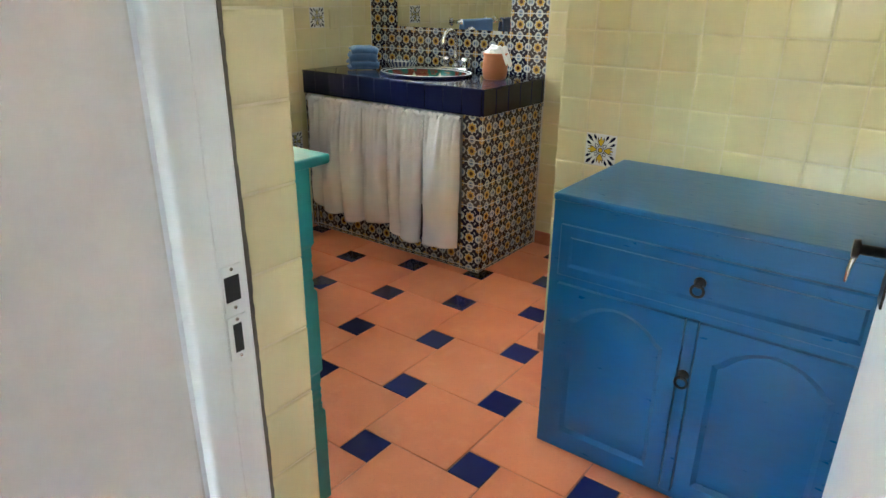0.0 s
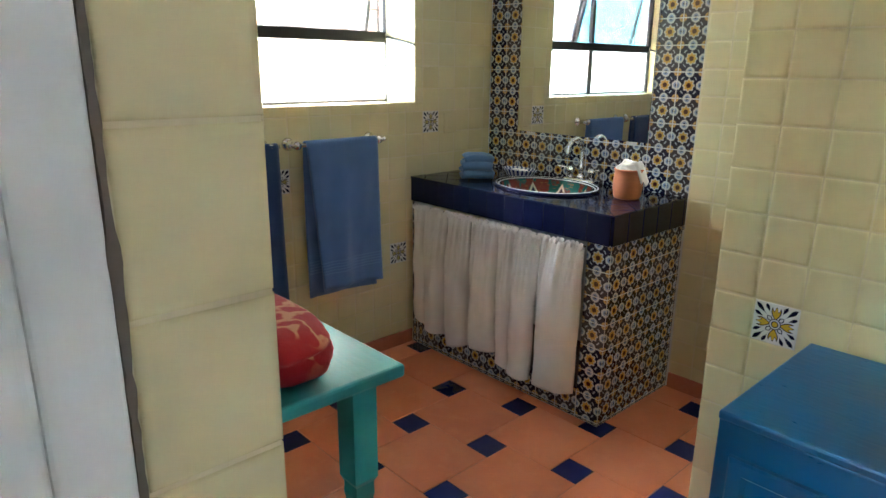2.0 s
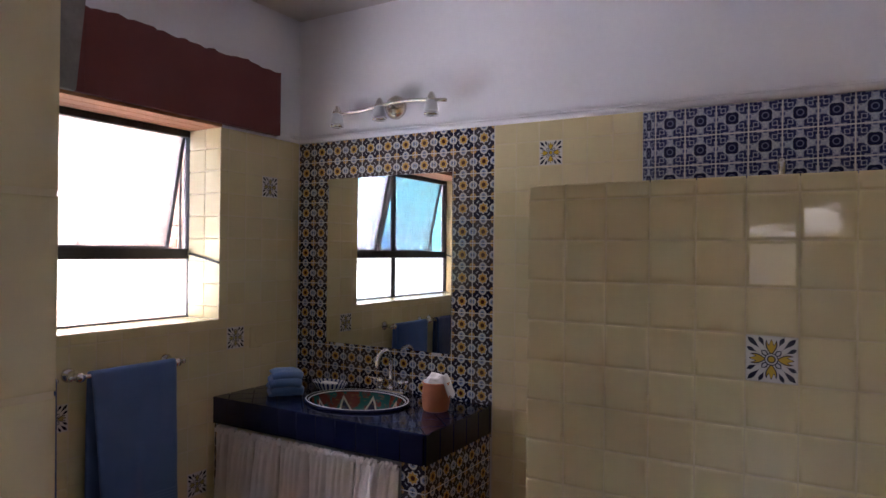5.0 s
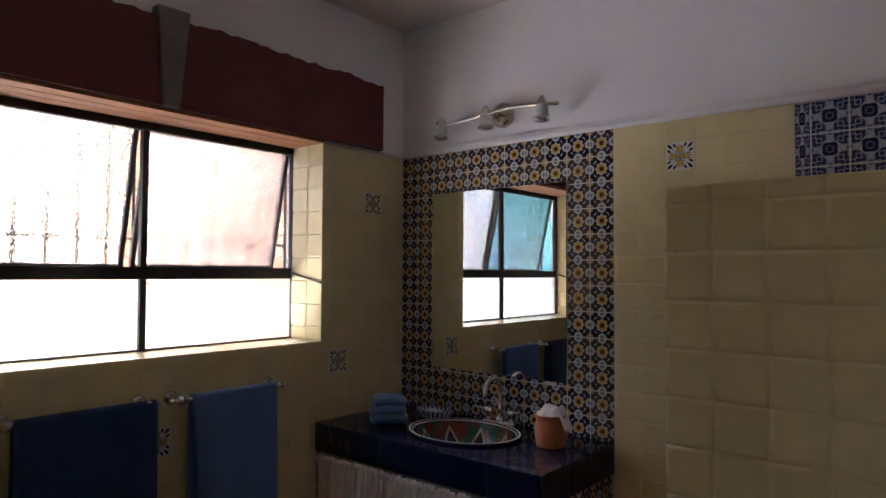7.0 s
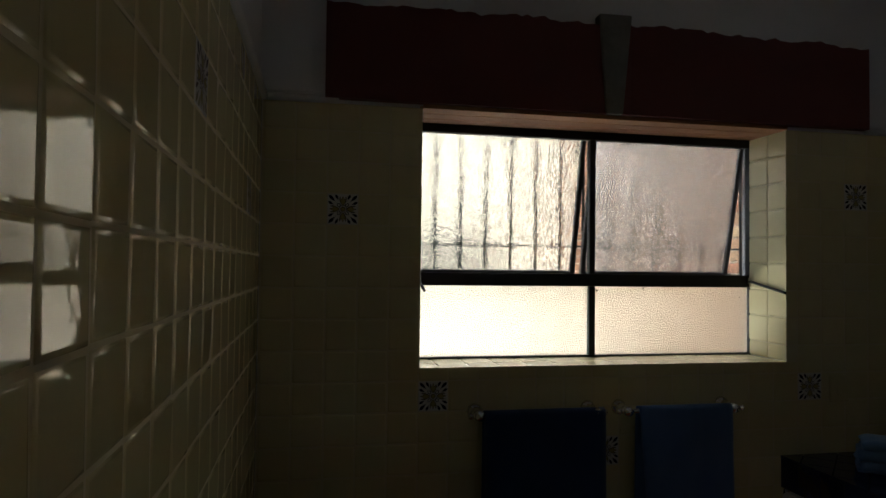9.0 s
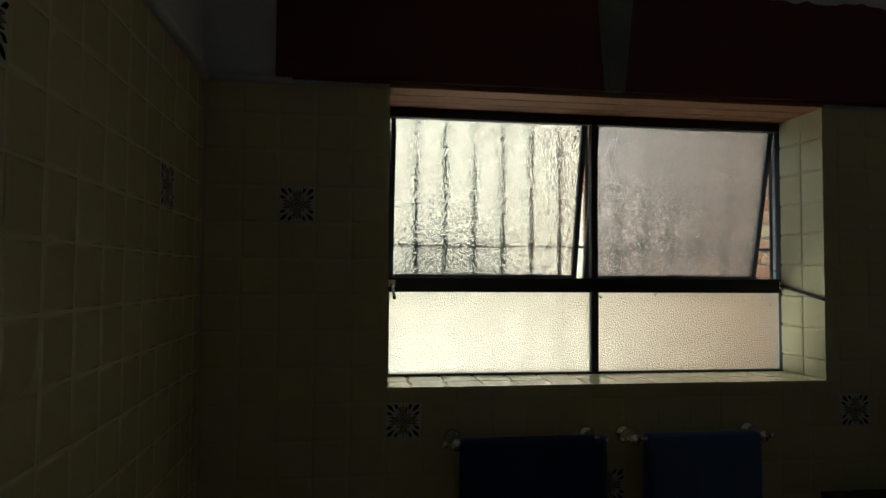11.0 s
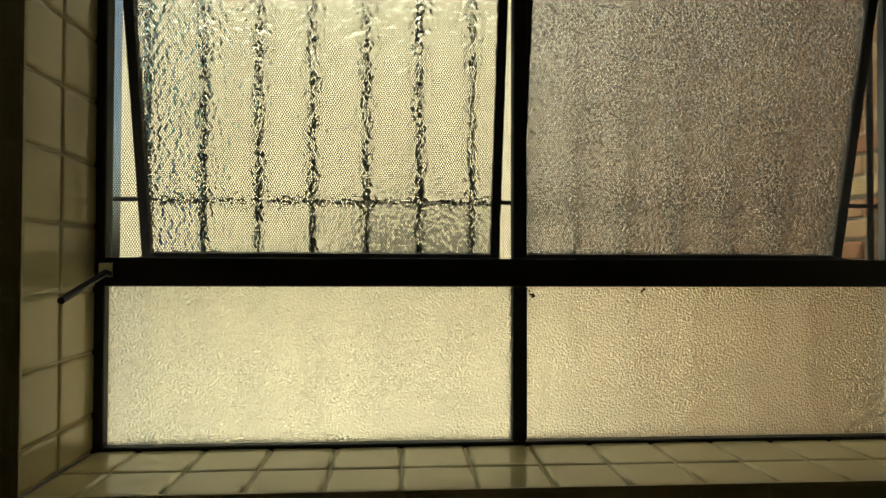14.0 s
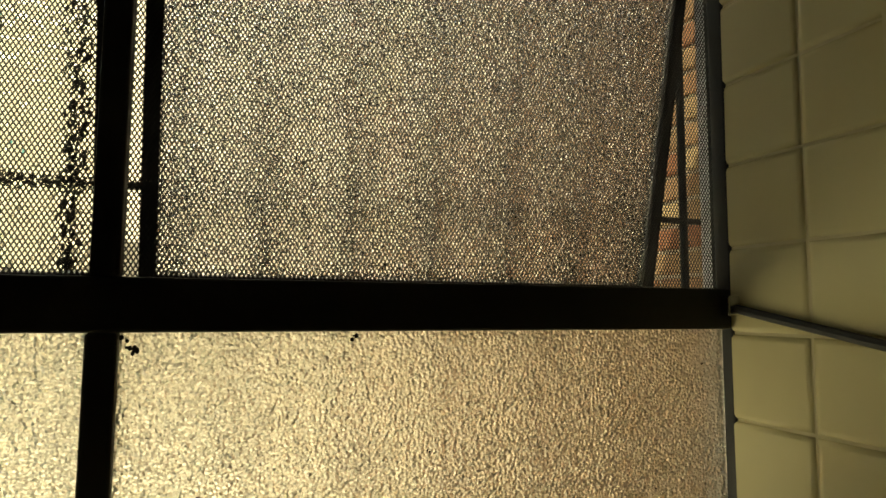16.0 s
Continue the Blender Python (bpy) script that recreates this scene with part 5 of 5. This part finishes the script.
def rail(y0, y1):
    th = thing("towel_rail", (0.0, (y0 + y1) / 2, BZ), "chrome towel rail on the tiled wall below the window", "towel rail", "towel rails")
    part("bar", tube([(BX, y0 - 0.03, BZ), (BX, y1 + 0.03, BZ)], 0.008, 12), M_CHROME, th, "", True)
    for y in (y0, y1):
        part("bracket", lathe([(0.027, 0.001), (0.027, 0.006), (0.02, 0.012), (0.012, 0.02), (0.011, 0.055), (0.017, 0.064), (0.019, 0.076), (0.015, 0.09), (0.0, 0.095)], (0, y, BZ), 20, "x"), M_CHROME, th, "", True)
    for y in (y0 - 0.032, y1 + 0.032):
        part("knob", lathe([(0.0, -0.01), (0.009, -0.007), (0.012, 0.0), (0.009, 0.007), (0.0, 0.01)], (BX, y, BZ), 14, "y"), M_CHROME, th, "", True)
    return th


rail(-1.725, -1.315)
rail(-1.198, -0.79)


def hung_towel(name, y0, y1, front, back, mat, seed, label, slip=0.0):
    path = [(BX - 0.018 - 0.006 * math.sin(k / 9 * 3), back + (BZ - back) * k / 9) for k in range(9)]
    path += [(BX + 0.018 * math.cos(a), BZ + 0.018 * math.sin(a)) for a in (math.pi * (1 - k / 6) for k in range(7))]
    path += [(BX + 0.018 + 0.016 * (k / 16) ** 0.7, BZ + (front - BZ) * k / 16) for k in range(1, 17)]
    r = random.Random(seed)
    ph = [r.uniform(0, 6.28) for _ in range(4)]

    def f(u, v):
        k = u * (len(path) - 1)
        i = min(int(k), len(path) - 2)
        x, z = [path[i][c] + (path[i + 1][c] - path[i][c]) * (k - i) for c in (0, 1)]
        down = max(0.0, (BZ - z) / (BZ - front))
        x += (0.009 * math.sin(v * 7 + ph[0]) + 0.004 * math.sin(v * 17 + ph[1] + 3 * down) + 0.012 * noise.noise(Vector((v * 3.2, down * 2.4, seed * 3.3)))
              + 0.005 * noise.noise(Vector((v * 9 + down * 3, down * 5, seed * 1.7)))) * (0.25 + 0.75 * down) * (1 if u > 0.4 else 0.4)
        y = y0 + (y1 - y0) * v + (slip * down * (1 - v) if u > 0.5 else 0.0)
        return Vector((max(x, 0.012), y, z + 0.006 * math.sin(v * 4 + ph[2]) * down))

    return tagged(link(name, sheet(f, 62, 26, 0.007), mat, True), label, "towel", "towels on the rails")


hung_towel("hanging_towel", -1.712, -1.288, 0.30, 0.34, M_TOWELDK, 1, "dark navy terry towel hung over the rail")
hung_towel("hanging_towel", -1.16, -0.805, 0.43, 0.395, M_TOWEL, 2, "mid-blue terry towel with ribbed band hung over the rail", 0.045)

# small white switch plate
sw = thing("switch_plate", (0.0, -0.29, 1.105), "small cream switch plate on the tiles", "switch")
part("plate", box(0.0005, 0.008, -0.33, -0.25, 1.055, 1.155, bevel=0.003), M_YELLOW, sw)
part("rocker", box(0.0085, 0.012, -0.302, -0.278, 1.08, 1.13, bevel=0.002), M_YELLOW, sw)

# shower pipe over the low wall
shower = thing("shower_pipe", (2.262, -0.02, 1.7), "dull nickel shower pipe on the tiled wall", "shower pipe")
part("pipe", tube([(2.262, -0.002, 1.70), (2.262, -0.045, 1.715), (2.262, -0.082, 1.75), (2.262, -0.095, 1.80), (2.262, -0.096, 1.842), (2.262, -0.096, 1.852), (2.262, -0.096, 1.857)], [0.011, 0.011, 0.011, 0.012, 0.0125, 0.010, 0.004], 14), M_NICKEL, shower, "", True)
part("flange", lathe([(0.03, 0.0), (0.028, -0.008), (0.012, -0.012), (0.0, -0.012)], (2.262, 0.0, 1.70), 20, "y"), M_NICKEL, shower, "", True)

# ---- blue cabinet ----
CX0, CXR, CYF, CYB, CH = 1.962, 2.742, -1.44, -0.984, 0.772
cab = thing("cabinet", (2.35, -1.2, 0), "blue-painted wooden cabinet, one drawer above two arched doors", "cabinet")
part("top", box(CX0 - 0.002, CXR + 0.002, CYF - 0.004, CYB, CH - 0.018, CH, bevel=0.005), M_BLUE, cab)
part("body", box(CX0, CXR, CYF + 0.0, CYB, 0.0, CH - 0.0185, bevel=0.003), M_BLUE, cab)


def framed(name, x0, x1, z0, z1, parent, rail_w=0.028):
    """A raised board with a sunk field, all in one piece."""
    bm = bmesh.new()
    lv = [(0.0, 0.0), (0.0, 0.011), (0.004, 0.014), (rail_w, 0.014), (rail_w + 0.007, 0.006), (rail_w + 0.02, 0.006)]
    rings = [[bm.verts.new((x, CYF - 0.001 - h, z)) for x, z in ((x0 + d, z0 + d), (x1 - d, z0 + d), (x1 - d, z1 - d), (x0 + d, z1 - d))] for d, h in lv]
    for a, b in zip(rings, rings[1:]):
        for k in range(4):
            bm.faces.new((a[k], a[(k + 1) % 4], b[(k + 1) % 4], b[k]))
    bm.faces.new(rings[-1])
    bmesh.ops.recalc_face_normals(bm, faces=bm.faces)
    return part(name, bm, M_BLUE, parent)


def arched(name, x0, x1, z0, z1, parent):
    """A door with a field sunk under an arch with shoulders."""
    bm = bmesh.new()
    fx0, fx1, fz0, spring, crown_z = x0 + 0.042, x1 - 0.042, z0 + 0.038, z1 - 0.095, z1 - 0.028
    n = 20

    def outline(d, y):
        pts = [(fx0 + d, fz0 + d), (fx1 - d, fz0 + d), (fx1 - d, spring - d)]
        for i in range(n + 1):
            u = i / n
            x = (fx1 - d - 0.018) + ((fx0 + d + 0.018) - (fx1 - d - 0.018)) * u
            pts.append((x, spring - d + 0.012 + (crown_z - spring - 0.012) * math.sin(math.pi * u) ** 0.75))
        pts.append((fx0 + d, spring - d))
        return [bm.verts.new((x, y, z)) for x, z in pts]

    yb = CYF - 0.001
    r0, r1, r2 = outline(0, yb - 0.014), outline(0.012, yb - 0.005), outline(0.05, yb - 0.008)
    m = len(r0)
    for a, b in ((r0, r1), (r1, r2)):
        for k in range(m):
            bm.faces.new((a[k], a[(k + 1) % m], b[(k + 1) % m], b[k]))
    bm.faces.new(r2)
    o = [[bm.verts.new((x, y, z)) for x, z in ((x0, z0), (x1, z0), (x1, z1), (x0, z1))] for y in (yb, yb - 0.014)]
    for k in range(4):
        bm.faces.new((o[0][k], o[0][(k + 1) % 4], o[1][(k + 1) % 4], o[1][k]))
    f = o[1]
    bm.faces.new((f[0], f[1], r0[1], r0[0])), bm.faces.new((f[1], f[2], *[r0[k] for k in range(3, 2, -1)], r0[2], r0[1]))
    bm.faces.new((f[3], f[0], r0[0], r0[m - 1], r0[m - 2]))
    top = r0[3:m - 1]
    bm.faces.new((f[2], f[3], *top[::-1]))
    bmesh.ops.recalc_face_normals(bm, faces=bm.faces)
    return part(name, bm, M_BLUE, parent)


def ring_pull(x, z, parent):
    k = part("pull", lathe([(0.014, 0.0), (0.014, -0.004), (0.009, -0.008), (0.009, -0.016), (0.0, -0.019)], (x, CYF - 0.013, z), 18, "y"), M_DARKMETAL, parent, "dark brass ring pull", True)
    loop = arc((x, CYF - 0.03, z - 0.016), 0.0145, 0, 360, 20)
    part("ring", tube(loop, 0.0035, 8, cap=False), M_DARKMETAL, k, "", True)


drawer = framed("drawer", 1.992, 2.712, 0.555, 0.695, cab)
ring_pull(2.354, 0.632, drawer)
d1 = arched("door", 1.995, 2.335, 0.035, 0.53, cab)
d2 = arched("door", 2.37, 2.71, 0.035, 0.53, cab)
part("centre_stile", box(2.338, 2.367, CYF - 0.017, CYF - 0.0005, 0.03, 0.532, bevel=0.003), M_BLUE, cab)
ring_pull(2.352, 0.385, d1)

# ---- teal console table with a rolled red towel ----
table = thing("console_table", (1.25, -2.18, 0), "teal-painted wooden console table with a lower shelf", "table")
TX0, TX1, TY0, TY1, TZ = 0.80, 1.684, -2.405, -1.955, 0.927
part("tabletop", box(TX0, TX1, TY0, TY1, TZ - 0.022, TZ, bevel=0.005), M_TEAL, table)
for b in ((TX0 + 0.09, TX1 - 0.09, TY1 - 0.06, TY1 - 0.04), (TX0 + 0.09, TX1 - 0.09, TY0 + 0.04, TY0 + 0.06)):
    part("apron", box(*b, TZ - 0.07, TZ - 0.0225), M_TEAL, table)
for z in (0.512, 0.225):
    part("shelf", box(TX0 + 0.05, TX1 - 0.05, TY0 + 0.035, TY1 - 0.05, z - 0.02, z, bevel=0.003), M_TEAL, table)
    part("shelf_rail", box(TX1 - 0.074, TX1 - 0.052, TY0 + 0.07, TY1 - 0.075, z - 0.062, z - 0.021, bevel=0.002), M_TEAL, table)


def square_leg(x, y):
    s = 0.0225
    bm = bmesh.new()
    turned = lambda z: [(s, z), (s * 0.78, z + 0.01), (s * 0.78, z + 0.02)] + [(s * (0.72 if k % 2 else 0.8), z + 0.022 + k * 0.011) for k in range(7)] + [(s * 0.78, z + 0.10), (s * 0.78, z + 0.11), (s, z + 0.12)]
    prof = [(s, 0.0)] + turned(0.27) + [(s, 0.60), (s * 0.78, 0.61), (s * 0.78, 0.62)] + [(s * (0.72 if k % 2 else 0.8), 0.622 + k * 0.011) for k in range(7)] + [(s * 0.78, 0.70), (s * 0.78, 0.71), (s, 0.72), (s, TZ - 0.0225)]
    rings = [[bm.verts.new((x + sx * r, y + sy * r, z)) for sx, sy in ((-1, -1), (1, -1), (1, 1), (-1, 1))] for r, z in prof]
    for a, b in zip(rings, rings[1:]):
        for k in range(4):
            bm.faces.new((a[k], a[(k + 1) % 4], b[(k + 1) % 4], b[k]))
    bm.faces.new(rings[0][::-1]), bm.faces.new(rings[-1])
    part("leg", bm, M_TEAL, table)


for x in (TX0 + 0.06, TX1 - 0.062):
    for y in (TY0 + 0.045, TY1 - 0.05):
        square_leg(x, y)


def red_bundle():
    """A towel folded and rolled into a loaf, with its turns showing as creases."""
    bm = bmesh.new()
    bmesh.ops.create_icosphere(bm, subdivisions=5, radius=1.0)
    for v in bm.verts:
        d = v.co.copy()
        q = [math.copysign(abs(c) ** 0.72, c) for c in d]
        k = 1 + 0.05 * noise.noise(d * 2.3 + Vector((1, 7, 2))) + 0.012 * noise.noise(d * 9)
        k -= 0.085 * math.exp(-((q[2] - 0.12 - 0.16 * q[1]) / 0.075) ** 2) * min(1.0, 1.25 - q[2]) * (0.3 + 0.7 * abs(q[0]))
        v.co = Vector((1.515 + 0.165 * q[0] * k, -2.12 + 0.076 * q[1] * k, TZ + max(0.0008, 0.047 + 0.048 * q[2] * k)))
    return bm


tagged(link("rolled_towel", red_bundle(), M_RED, True), "rolled red terry towel with cream pattern on the table", "towel")

lay_tiles()
